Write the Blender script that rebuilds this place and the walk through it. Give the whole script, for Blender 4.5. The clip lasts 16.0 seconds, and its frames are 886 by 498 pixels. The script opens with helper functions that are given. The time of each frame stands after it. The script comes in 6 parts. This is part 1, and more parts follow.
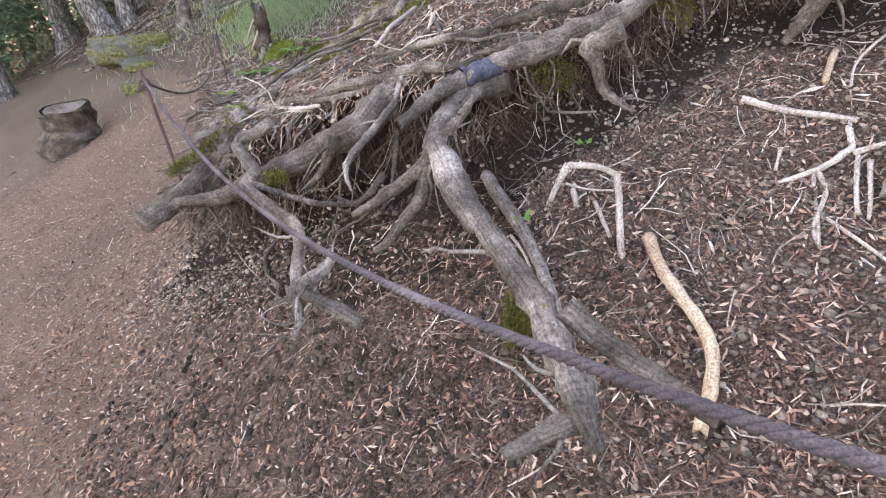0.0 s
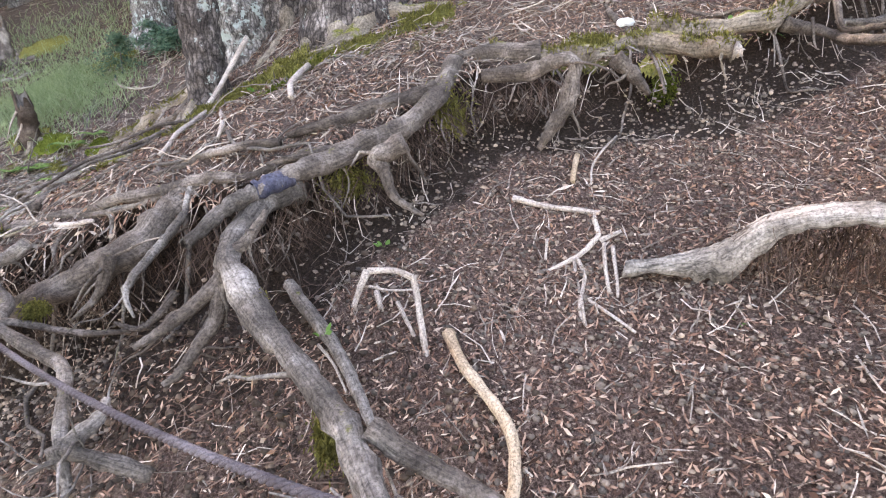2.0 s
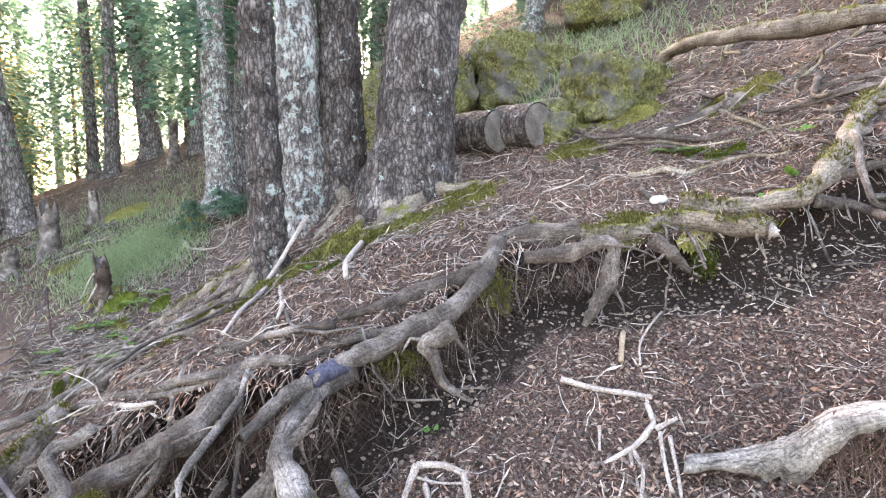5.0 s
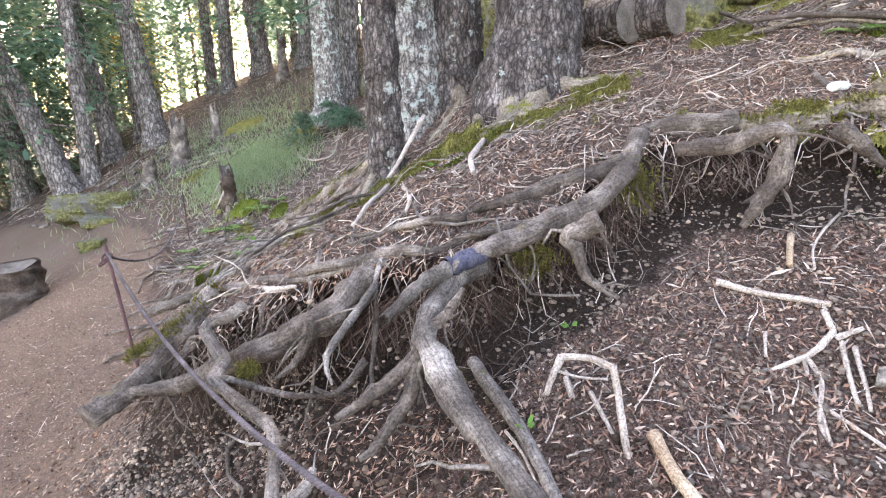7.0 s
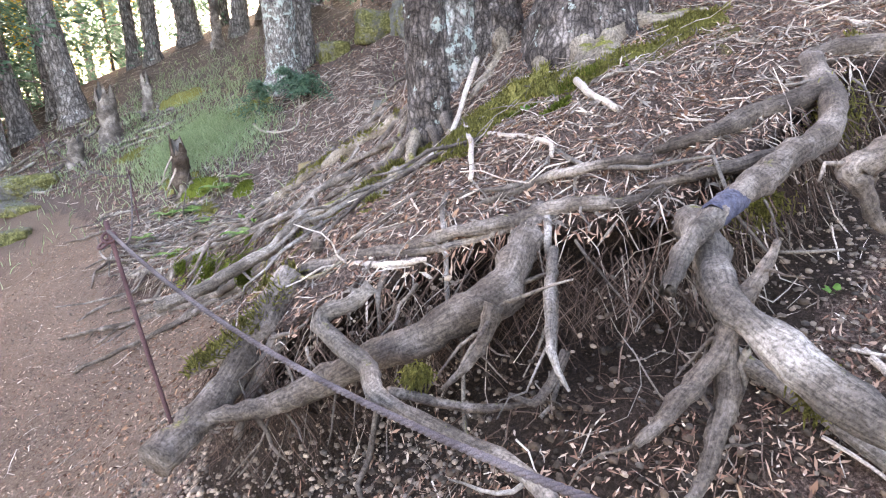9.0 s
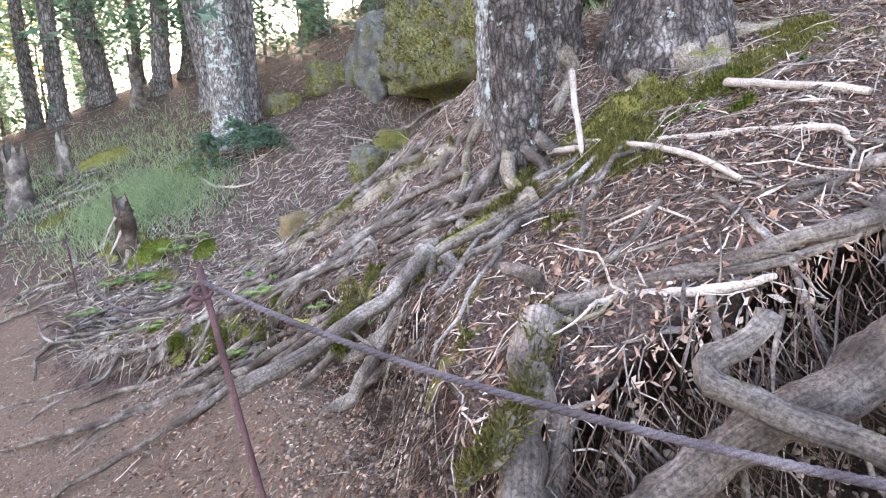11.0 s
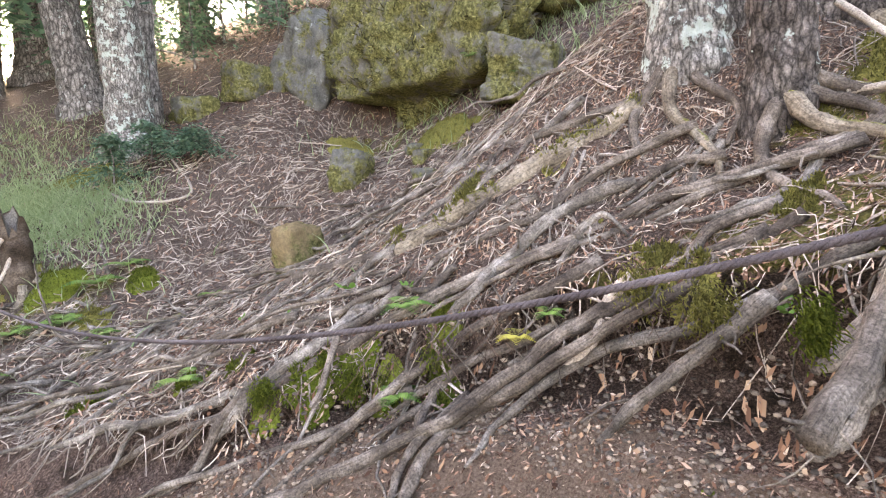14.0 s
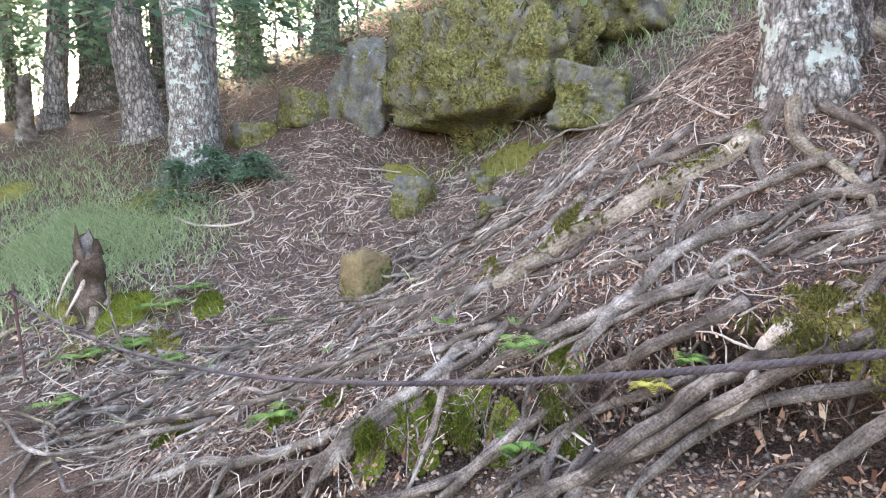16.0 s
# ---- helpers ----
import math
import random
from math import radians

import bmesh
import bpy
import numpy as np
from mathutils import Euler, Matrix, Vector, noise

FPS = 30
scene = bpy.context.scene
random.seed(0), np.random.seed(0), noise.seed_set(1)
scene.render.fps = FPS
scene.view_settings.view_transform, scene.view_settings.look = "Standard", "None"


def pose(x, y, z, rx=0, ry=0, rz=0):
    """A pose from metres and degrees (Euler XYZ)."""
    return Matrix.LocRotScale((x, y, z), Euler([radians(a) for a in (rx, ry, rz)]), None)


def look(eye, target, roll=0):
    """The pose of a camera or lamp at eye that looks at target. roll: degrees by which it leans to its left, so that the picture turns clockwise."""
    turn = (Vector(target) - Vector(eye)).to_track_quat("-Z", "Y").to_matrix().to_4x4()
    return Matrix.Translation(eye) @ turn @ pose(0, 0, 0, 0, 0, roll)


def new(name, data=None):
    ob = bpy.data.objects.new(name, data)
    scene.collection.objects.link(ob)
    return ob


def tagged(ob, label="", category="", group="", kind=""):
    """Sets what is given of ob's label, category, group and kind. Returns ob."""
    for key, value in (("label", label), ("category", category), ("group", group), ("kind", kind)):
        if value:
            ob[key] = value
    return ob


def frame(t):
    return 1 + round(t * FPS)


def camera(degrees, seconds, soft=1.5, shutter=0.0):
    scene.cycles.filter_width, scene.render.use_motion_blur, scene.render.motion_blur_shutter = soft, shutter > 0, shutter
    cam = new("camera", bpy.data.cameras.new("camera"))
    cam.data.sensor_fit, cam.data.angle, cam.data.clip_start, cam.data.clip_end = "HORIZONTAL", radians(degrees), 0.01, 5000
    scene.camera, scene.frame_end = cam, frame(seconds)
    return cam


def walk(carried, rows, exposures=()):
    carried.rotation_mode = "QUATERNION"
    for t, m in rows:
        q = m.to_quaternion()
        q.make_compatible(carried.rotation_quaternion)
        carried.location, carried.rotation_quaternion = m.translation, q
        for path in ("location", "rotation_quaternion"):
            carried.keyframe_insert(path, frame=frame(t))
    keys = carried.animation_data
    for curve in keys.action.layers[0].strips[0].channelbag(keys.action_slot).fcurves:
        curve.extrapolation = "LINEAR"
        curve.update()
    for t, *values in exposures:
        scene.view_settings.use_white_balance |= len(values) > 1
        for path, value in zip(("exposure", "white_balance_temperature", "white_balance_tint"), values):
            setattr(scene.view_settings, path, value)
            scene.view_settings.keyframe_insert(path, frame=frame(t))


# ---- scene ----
cam = camera(79.0, 16.0, 1.15)
METRES, EYE, TILT, LEAN, TURN = 6.0, 1.5, -30.0, 1.0, 0.0
ROWS = [
    (0.0, 0.0, 0.0, 0.0, -0.0, 0.0, 0.0),
    (0.5, 0.0066, 0.0038, 0.0033, -8.56, 0.82, 3.1),
    (1.0, 0.0117, 0.0026, 0.008, -14.14, 2.14, 5.46),
    (1.5, 0.0147, -0.0022, 0.0139, -16.93, 4.18, 6.61),
    (2.0, 0.0134, -0.0058, 0.0157, -17.91, 7.23, 7.04),
    (2.5, 0.0134, -0.0139, 0.0228, -18.07, 11.55, 7.45),
    (3.0, 0.0138, -0.0209, 0.0316, -17.96, 16.11, 7.87),
    (3.5, 0.0138, -0.0249, 0.0408, -17.69, 21.1, 8.38),
    (6.0, -0.0087, -0.0213, 0.0405, -8.32, 23.18, 3.99),
    (6.5, -0.0171, -0.009, 0.0285, -5.74, 18.82, 2.54),
    (7.0, -0.0177, 0.009, 0.0312, -4.31, 14.89, 1.93),
    (7.5, -0.038, 0.0367, 0.032, -4.99, 12.0, 2.05),
    (8.0, -0.0835, 0.0683, 0.0353, -5.98, 10.61, 2.94),
    (8.5, -0.1186, 0.1001, 0.0396, -8.27, 11.14, 4.16),
    (9.0, -0.1529, 0.1287, 0.0527, -10.79, 12.41, 5.93),
    (9.5, -0.2055, 0.1538, 0.0552, -11.82, 14.46, 7.76),
    (12.0, -0.371, 0.3673, 0.1188, -23.85, 18.23, 14.59),
    (12.5, -0.417, 0.4115, 0.1301, -25.96, 18.68, 16.16),
    (13.0, -0.4499, 0.4611, 0.1436, -29.41, 18.26, 17.41),
    (13.5, -0.4806, 0.5142, 0.1613, -32.54, 17.54, 18.72),
    (14.0, -0.516, 0.5703, 0.1805, -33.73, 17.59, 19.2),
    (14.5, -0.5253, 0.6162, 0.1966, -34.45, 17.54, 18.76),
    (15.0, -0.5344, 0.6316, 0.2049, -33.74, 18.28, 18.49),
    (15.5, -0.5487, 0.6265, 0.2105, -32.1, 19.74, 17.87),
    (16.0, -0.5536, 0.6187, 0.2145, -31.04, 21.12, 17.15),
]
walk(cam, [(t, pose(0, 0, EYE, TILT, LEAN, TURN) @ pose(METRES * x, METRES * y, METRES * z, 90 + pitch, roll, yaw)) for t, x, y, z, yaw, pitch, roll in ROWS],
     [(0.0, 4.13, 8950, 27), (1.5, 4.13, 9050, 27), (3.5, 4.26, 7950, 21), (7.0, 4.36, 8650, 25), (8.5, 4.56, 8450, 26), (9.5, 4.36, 8150, 25), (12.5, 4.41, 7850, 26), (13.5, 4.41, 9050, 25), (14.5, 4.41, 9550, 26), (15.2, 4.41, 9050, 24), (16.0, 4.41, 8250, 23)])

# ---- light ----
world = bpy.data.worlds.new("sky")
scene.world = world
world.use_nodes = True
wn = world.node_tree.nodes
sky = wn.new("ShaderNodeTexSky")
sky.sky_type, sky.sun_disc = "NISHITA", False
sky.sun_elevation, sky.sun_rotation = radians(30), radians(-4)
sky.air_density, sky.dust_density, sky.ozone_density = 1.0, 1.4, 1.0
world.node_tree.links.new(sky.outputs[0], wn["Background"].inputs[0])
wn["Background"].inputs[1].default_value = 0.13
sun = new("sun", bpy.data.lights.new("sun", "SUN"))
sun.data.energy, sun.data.angle, sun.data.color = 3.0, radians(20), (1.0, 0.93, 0.82)
sun.matrix_world = look((0, 0, 0), (0.07, -1, -math.tan(radians(30))))


# ---- materials ----
def nodes_of(name):
    m = bpy.data.materials.new(name)
    m.use_nodes = True
    nt = m.node_tree
    nt.nodes["Principled BSDF"].inputs["Specular IOR Level"].default_value = 0.12
    return m, nt, nt.nodes["Principled BSDF"]


def noise_node(nt, scale, detail=6.0, rough=0.6, vec=None, kind="ShaderNodeTexNoise"):
    n = nt.nodes.new(kind)
    n.inputs["Scale"].default_value = scale
    if kind == "ShaderNodeTexNoise":
        n.inputs["Detail"].default_value, n.inputs["Roughness"].default_value = detail, rough
    if vec is not None:
        nt.links.new(vec, n.inputs["Vector"])
    return n


def ramp_node(nt, src, stops):
    r = nt.nodes.new("ShaderNodeValToRGB")
    while len(r.color_ramp.elements) < len(stops):
        r.color_ramp.elements.new(0.5)
    for e, (p, c) in zip(r.color_ramp.elements, stops):
        e.position = p
        e.color = (*c, 1) if isinstance(c, tuple) else (c, c, c, 1)
    nt.links.new(src, r.inputs[0])
    return r.outputs[0]


def mix_node(nt, fac, a, b, how="MIX"):
    n = nt.nodes.new("ShaderNodeMix")
    n.data_type, n.blend_type = "RGBA", how
    for sock, v in ((n.inputs[0], fac), (n.inputs[6], a), (n.inputs[7], b)):
        if isinstance(v, (int, float)):
            sock.default_value = v
        elif isinstance(v, tuple):
            sock.default_value = (*v, 1)
        else:
            nt.links.new(v, sock)
    return n.outputs[2]


def bump_node(nt, bsdf, height, strength, distance):
    b = nt.nodes.new("ShaderNodeBump")
    b.inputs["Strength"].default_value, b.inputs["Distance"].default_value = strength, distance
    nt.links.new(height, b.inputs["Height"])
    nt.links.new(b.outputs[0], bsdf.inputs["Normal"])


def coords(nt, stretch=(1, 1, 1)):
    c = nt.nodes.new("ShaderNodeTexCoord")
    m = nt.nodes.new("ShaderNodeMapping")
    m.inputs["Scale"].default_value = stretch
    nt.links.new(c.outputs["Object"], m.inputs["Vector"])
    return m.outputs[0]


def attr_node(nt, name):
    a = nt.nodes.new("ShaderNodeAttribute")
    a.attribute_name = name
    return a.outputs["Fac"]


def island(nt, tones):
    g = nt.nodes.new("ShaderNodeNewGeometry")
    return ramp_node(nt, g.outputs["Random Per Island"], tones)


def wood_material(name, dark, mid, pale, rough=0.85, scale=30.0, moss=0.0, lichen=0.0, bump=0.8, depth=0.01, per_island=False, plates=0.0, streaks=0.65):
    """Bark or bare wood: streaks, blotches, fine relief, and if asked for moss on the upper side and pale lichen spots."""
    m, nt, b = nodes_of(name)
    v = coords(nt)
    big = noise_node(nt, 5, 5, 0.65, v)
    fine = noise_node(nt, scale * 2.2, 8, 0.75, v)
    cells = noise_node(nt, scale, vec=v, kind="ShaderNodeTexVoronoi")
    col = ramp_node(nt, big.outputs[0], [(0.3, dark), (0.5, mid), (0.72, pale)])
    col = mix_node(nt, 0.75, col, ramp_node(nt, fine.outputs[0], [(0.38, 0.2), (0.49, 0.8), (0.62, 1.35)]), "MULTIPLY")
    grain = nt.nodes.new("ShaderNodeAttribute")
    grain.attribute_name = "grain"
    streak = noise_node(nt, scale * 3.2, 6, 0.7, grain.outputs["Vector"])
    col = mix_node(nt, streaks, col, ramp_node(nt, streak.outputs[0], [(0.36, 0.3), (0.48, 0.9), (0.64, 1.3)]), "MULTIPLY")
    if plates:
        bent = mix_node(nt, 0.06, v, noise_node(nt, 7, 4, 0.6, v).outputs["Color"])
        long = nt.nodes.new("ShaderNodeMapping")
        long.inputs["Scale"].default_value = (plates, plates, plates * 0.3)
        nt.links.new(bent, long.inputs["Vector"])
        scaly = noise_node(nt, 1.0, vec=long.outputs[0], kind="ShaderNodeTexVoronoi")
        scaly.feature = "DISTANCE_TO_EDGE"
        tint = noise_node(nt, 1.0, vec=long.outputs[0], kind="ShaderNodeTexVoronoi")
        col = mix_node(nt, 0.6, col, ramp_node(nt, tint.outputs["Color"], [(0.2, 0.55), (0.8, 1.5)]), "MULTIPLY")
        col = mix_node(nt, 0.9, col, ramp_node(nt, scaly.outputs[0], [(0.0, 0.2), (0.12, 0.65), (0.35, 1.15)]), "MULTIPLY")
    if per_island:
        col = mix_node(nt, 0.8, col, island(nt, [(0.0, 0.3), (0.5, 0.9), (1.0, 1.9)]), "MULTIPLY")
    if lichen:
        spots = noise_node(nt, 9, 10, 0.72, v)
        col = mix_node(nt, ramp_node(nt, spots.outputs[0], [(0.64 - 0.14 * lichen, 0.0), (0.665 - 0.13 * lichen, 0.8)]), col, (0.36, 0.42, 0.39))
    if moss:
        g = nt.nodes.new("ShaderNodeNewGeometry")
        sep = nt.nodes.new("ShaderNodeSeparateXYZ")
        nt.links.new(g.outputs["Normal"], sep.inputs[0])
        patch = noise_node(nt, 6, 8, 0.8, v)
        mul = nt.nodes.new("ShaderNodeMath")
        mul.operation = "MULTIPLY"
        nt.links.new(sep.outputs[2], mul.inputs[0])
        nt.links.new(patch.outputs[0], mul.inputs[1])
        green = ramp_node(nt, fine.outputs[0], [(0.35, (0.02, 0.022, 0.006)), (0.5, (0.10, 0.10, 0.02)), (0.7, (0.27, 0.25, 0.06))])
        col = mix_node(nt, ramp_node(nt, mul.outputs[0], [(0.56 - 0.2 * moss, 0.0), (0.64 - 0.2 * moss, 1.0)]), col, green)
    nt.links.new(col, b.inputs["Base Color"])
    b.inputs["Roughness"].default_value = rough
    hsum = mix_node(nt, 0.5, fine.outputs[0], ramp_node(nt, scaly.outputs[0], [(0.0, 0.0), (0.3, 1.0)]) if plates else cells.outputs[0])
    hsum = mix_node(nt, 0.55, hsum, streak.outputs[0])
    bump_node(nt, b, hsum, bump, depth)
    return m


def leaf_material(name, tones, rough=0.6, through_light=0.35, mottled=False):
    m, nt, b = nodes_of(name)
    shade = island(nt, tones)
    if mottled:
        grain = noise_node(nt, 60, 8, 0.8, coords(nt))
        shade = mix_node(nt, 0.5, shade, ramp_node(nt, grain.outputs[0], [(p * 0.4 + 0.3, c) for p, c in tones]))
        shade = mix_node(nt, 0.8, shade, ramp_node(nt, grain.outputs[0], [(0.35, 0.35), (0.5, 0.95), (0.7, 1.4)]), "MULTIPLY")
        bump_node(nt, b, grain.outputs[0], 1.0, 0.02)
    nt.links.new(shade, b.inputs["Base Color"])
    b.inputs["Roughness"].default_value = rough
    t = nt.nodes.new("ShaderNodeBsdfTranslucent")
    nt.links.new(shade, t.inputs[0])
    mx = nt.nodes.new("ShaderNodeMixShader")
    mx.inputs[0].default_value = through_light
    nt.links.new(b.outputs[0], mx.inputs[1])
    nt.links.new(t.outputs[0], mx.inputs[2])
    nt.links.new(mx.outputs[0], nt.nodes["Material Output"].inputs[0])
    return m


def stone_material(name, dark, pale, moss=0.0, lichen=0.3):
    m, nt, b = nodes_of(name)
    v = coords(nt)
    big = noise_node(nt, 2.5, 8, 0.7, v)
    fine = noise_node(nt, 40, 8, 0.8, v)
    col = ramp_node(nt, big.outputs[0], [(0.3, dark), (0.7, pale)])
    col = mix_node(nt, 0.6, col, ramp_node(nt, fine.outputs[0], [(0.3, 0.35), (0.7, 1.4)]), "MULTIPLY")
    if lichen:
        spots = noise_node(nt, 6, 9, 0.75, v)
        col = mix_node(nt, ramp_node(nt, spots.outputs[0], [(0.6, 0.0), (0.64, lichen)]), col, (0.5, 0.53, 0.5))
    if moss:
        patch = noise_node(nt, 2.2, 10, 0.8, v)
        green = ramp_node(nt, noise_node(nt, 22, 8, 0.8, v).outputs[0], [(0.33, (0.012, 0.012, 0.006)), (0.45, (0.06, 0.06, 0.022)), (0.55, (0.135, 0.13, 0.05)), (0.68, (0.3, 0.28, 0.14))])
        col = mix_node(nt, ramp_node(nt, patch.outputs[0], [(0.6 - 0.35 * moss, 0.0), (0.68 - 0.35 * moss, 1.0)]), col, green)
    nt.links.new(col, b.inputs["Base Color"])
    b.inputs["Roughness"].default_value = 0.92
    bump_node(nt, b, mix_node(nt, 0.5, big.outputs[0], fine.outputs[0]), 0.8, 0.03)
    return m


def ground_material():
    """Forest floor: reddish needle litter, pale trodden soil on the path, grey gravel in the hollow, moss and grass in patches."""
    m, nt, b = nodes_of("forest_floor")
    v = coords(nt)
    fine = noise_node(nt, 85, 10, 0.85, v)
    mid = noise_node(nt, 6, 8, 0.7, v)
    wide = noise_node(nt, 0.9, 6, 0.6, v)
    litter = ramp_node(nt, fine.outputs[0], [(0.36, (0.008, 0.006, 0.005)), (0.46, (0.048, 0.034, 0.029)), (0.56, (0.135, 0.1, 0.085)), (0.7, (0.38, 0.31, 0.265))])
    dust = ramp_node(nt, fine.outputs[0], [(0.34, (0.035, 0.022, 0.016)), (0.46, (0.10, 0.068, 0.051)), (0.56, (0.165, 0.118, 0.09)), (0.7, (0.31, 0.24, 0.19))])
    gravel = ramp_node(nt, fine.outputs[0], [(0.36, (0.010, 0.007, 0.006)), (0.47, (0.055, 0.034, 0.027)), (0.56, (0.165, 0.112, 0.092)), (0.68, (0.4, 0.32, 0.265))])
    # dark bank soil, with the shade of its cavities mixed into the colour
    shaded_soil = ramp_node(nt, fine.outputs[0], [(0.34, (0.006, 0.004, 0.003)), (0.5, (0.026, 0.017, 0.013)), (0.72, (0.10, 0.068, 0.052))])
    green = ramp_node(nt, fine.outputs[0], [(0.36, (0.02, 0.018, 0.006)), (0.5, (0.09, 0.082, 0.026)), (0.68, (0.24, 0.21, 0.07))])
    col = mix_node(nt, 0.5, litter, ramp_node(nt, mid.outputs[0], [(0.3, (0.5, 0.5, 0.52)), (0.7, (1.35, 1.2, 1.1))]), "MULTIPLY")
    edge = ramp_node(nt, mid.outputs[0], [(0.35, 0.0), (0.65, 1.0)])

    def zone(name, below, paint, soft=0.35):
        w = nt.nodes.new("ShaderNodeMath")
        w.operation = "MULTIPLY_ADD"
        nt.links.new(edge, w.inputs[0])
        w.inputs[1].default_value = soft
        nt.links.new(attr_node(nt, name), w.inputs[2])
        return mix_node(nt, ramp_node(nt, w.outputs[0], [(0.45 + soft * 0.3, 0.0), (0.6 + soft * 0.3, 1.0)]), below, paint)

    col = zone("gravel", col, gravel)
    col = zone("path", col, dust)
    col = zone("bank", col, shaded_soil)
    col = zone("moss", col, green)
    col = mix_node(nt, 0.4, col, ramp_node(nt, wide.outputs[0], [(0.3, 0.6), (0.7, 1.3)]), "MULTIPLY")
    nt.links.new(col, b.inputs["Base Color"])
    b.inputs["Roughness"].default_value = 0.95
    bump_node(nt, b, mix_node(nt, 0.6, mid.outputs[0], fine.outputs[0]), 1.0, 0.03)
    return m


GROUND = ground_material()
ROOT = wood_material("root_bark", (0.032, 0.024, 0.02), (0.105, 0.084, 0.07), (0.3, 0.252, 0.22), moss=0.1, bump=1.0, depth=0.012, scale=45)
ROOT_GREY = wood_material("weathered_root", (0.04, 0.033, 0.028), (0.135, 0.115, 0.1), (0.4, 0.355, 0.318), moss=0.04, bump=1.0, depth=0.012, scale=50)
ROOT_MOSSY = wood_material("mossy_root", (0.085, 0.066, 0.05), (0.19, 0.155, 0.12), (0.33, 0.28, 0.23), moss=0.72, depth=0.02)
BARK = wood_material("flaky_bark", (0.055, 0.043, 0.038), (0.145, 0.122, 0.112), (0.3, 0.265, 0.248), lichen=0.3, bump=1.0, depth=0.035, scale=34, plates=30.0)
BARK_PALE = wood_material("lichen_bark", (0.11, 0.095, 0.088), (0.25, 0.228, 0.212), (0.42, 0.405, 0.38), lichen=0.75, bump=1.0, depth=0.02, scale=28, plates=27.0)
BARK_FAR = wood_material("conifer_bark", (0.13, 0.115, 0.108), (0.25, 0.225, 0.212), (0.36, 0.335, 0.32), lichen=0.2, depth=0.02, scale=15, plates=14.0)
DEADWOOD = wood_material("bleached_wood", (0.25, 0.2, 0.165), (0.37, 0.31, 0.265), (0.5, 0.44, 0.385), streaks=0.4, bump=0.6, depth=0.004, scale=60)
STICK = wood_material("dry_twig", (0.17, 0.135, 0.11), (0.32, 0.265, 0.225), (0.52, 0.45, 0.39), bump=0.4, depth=0.003, scale=70, per_island=True)
ORANGE_WOOD = wood_material("fresh_broken_wood", (0.2, 0.13, 0.08), (0.36, 0.26, 0.175), (0.5, 0.395, 0.29), streaks=0.4, bump=0.5, depth=0.003, scale=60)
RUST = wood_material("rusty_iron", (0.045, 0.024, 0.026), (0.085, 0.045, 0.047), (0.14, 0.078, 0.078), rough=0.75, bump=0.5, depth=0.003, scale=120)
ROPE = wood_material("worn_rope", (0.035, 0.028, 0.031), (0.075, 0.063, 0.068), (0.14, 0.122, 0.13), rough=0.7, bump=0.5, depth=0.002, scale=160)
STONE = stone_material("grey_stone", (0.06, 0.058, 0.052), (0.21, 0.205, 0.19), 0.45, 0.5)
STONE_MOSSY = stone_material("mossy_boulder", (0.05, 0.05, 0.045), (0.19, 0.18, 0.16), 0.5, 0.35)
MOSS = leaf_material("moss", [(0.0, (0.05, 0.05, 0.014)), (0.5, (0.145, 0.138, 0.036)), (1.0, (0.32, 0.285, 0.085))], 0.9, 0.2, True)
MOSS_BRIGHT = leaf_material("bright_moss", [(0.0, (0.028, 0.045, 0.006)), (0.5, (0.085, 0.115, 0.014)), (1.0, (0.2, 0.23, 0.04))], 0.9, 0.2, True)
NEEDLES = leaf_material("conifer_needles", [(0.0, (0.045, 0.10, 0.068)), (0.5, (0.088, 0.172, 0.115)), (1.0, (0.17, 0.265, 0.175))], 0.6, 0.5)
AUTUMN = leaf_material("autumn_leaves", [(0.0, (0.25, 0.13, 0.02)), (0.5, (0.42, 0.27, 0.03)), (1.0, (0.4, 0.38, 0.06))], 0.6, 0.4)
LEAF = leaf_material("fresh_leaves", [(0.0, (0.035, 0.095, 0.02)), (0.5, (0.075, 0.17, 0.035)), (1.0, (0.16, 0.27, 0.075))], 0.5, 0.35)
GRASS = leaf_material("pale_grass", [(0.0, (0.19, 0.27, 0.14)), (0.5, (0.3, 0.39, 0.21)), (1.0, (0.43, 0.51, 0.31))], 0.7, 0.5)


# ---- building helpers ----
def mesh_of(name, verts, faces, material, smooth=True):
    me = bpy.data.meshes.new(name)
    me.from_pydata([tuple(v) for v in verts], [], [tuple(f) for f in faces])
    if smooth:
        me.polygons.foreach_set("use_smooth", [True] * len(me.polygons))
    me.materials.append(material)
    me.update()
    return me


def fast_mesh(name, verts, polys, material, smooth=True):
    """A mesh from arrays: verts (n, 3), polys (m, k) with one k for all."""
    verts, polys = np.asarray(verts, dtype=np.float32), np.asarray(polys, dtype=np.int32)
    me = bpy.data.meshes.new(name)
    me.vertices.add(len(verts))
    me.vertices.foreach_set("co", verts.ravel())
    me.loops.add(polys.size)
    me.loops.foreach_set("vertex_index", polys.ravel())
    me.polygons.add(len(polys))
    me.polygons.foreach_set("loop_start", np.arange(0, polys.size, polys.shape[1], dtype=np.int32))
    me.polygons.foreach_set("use_smooth", np.full(len(polys), smooth))
    me.materials.append(material)
    me.update(calc_edges=True)
    return me


def child(name, me, parent, label=""):
    ob = new(name, me)
    ob.parent = parent
    return tagged(ob, label)


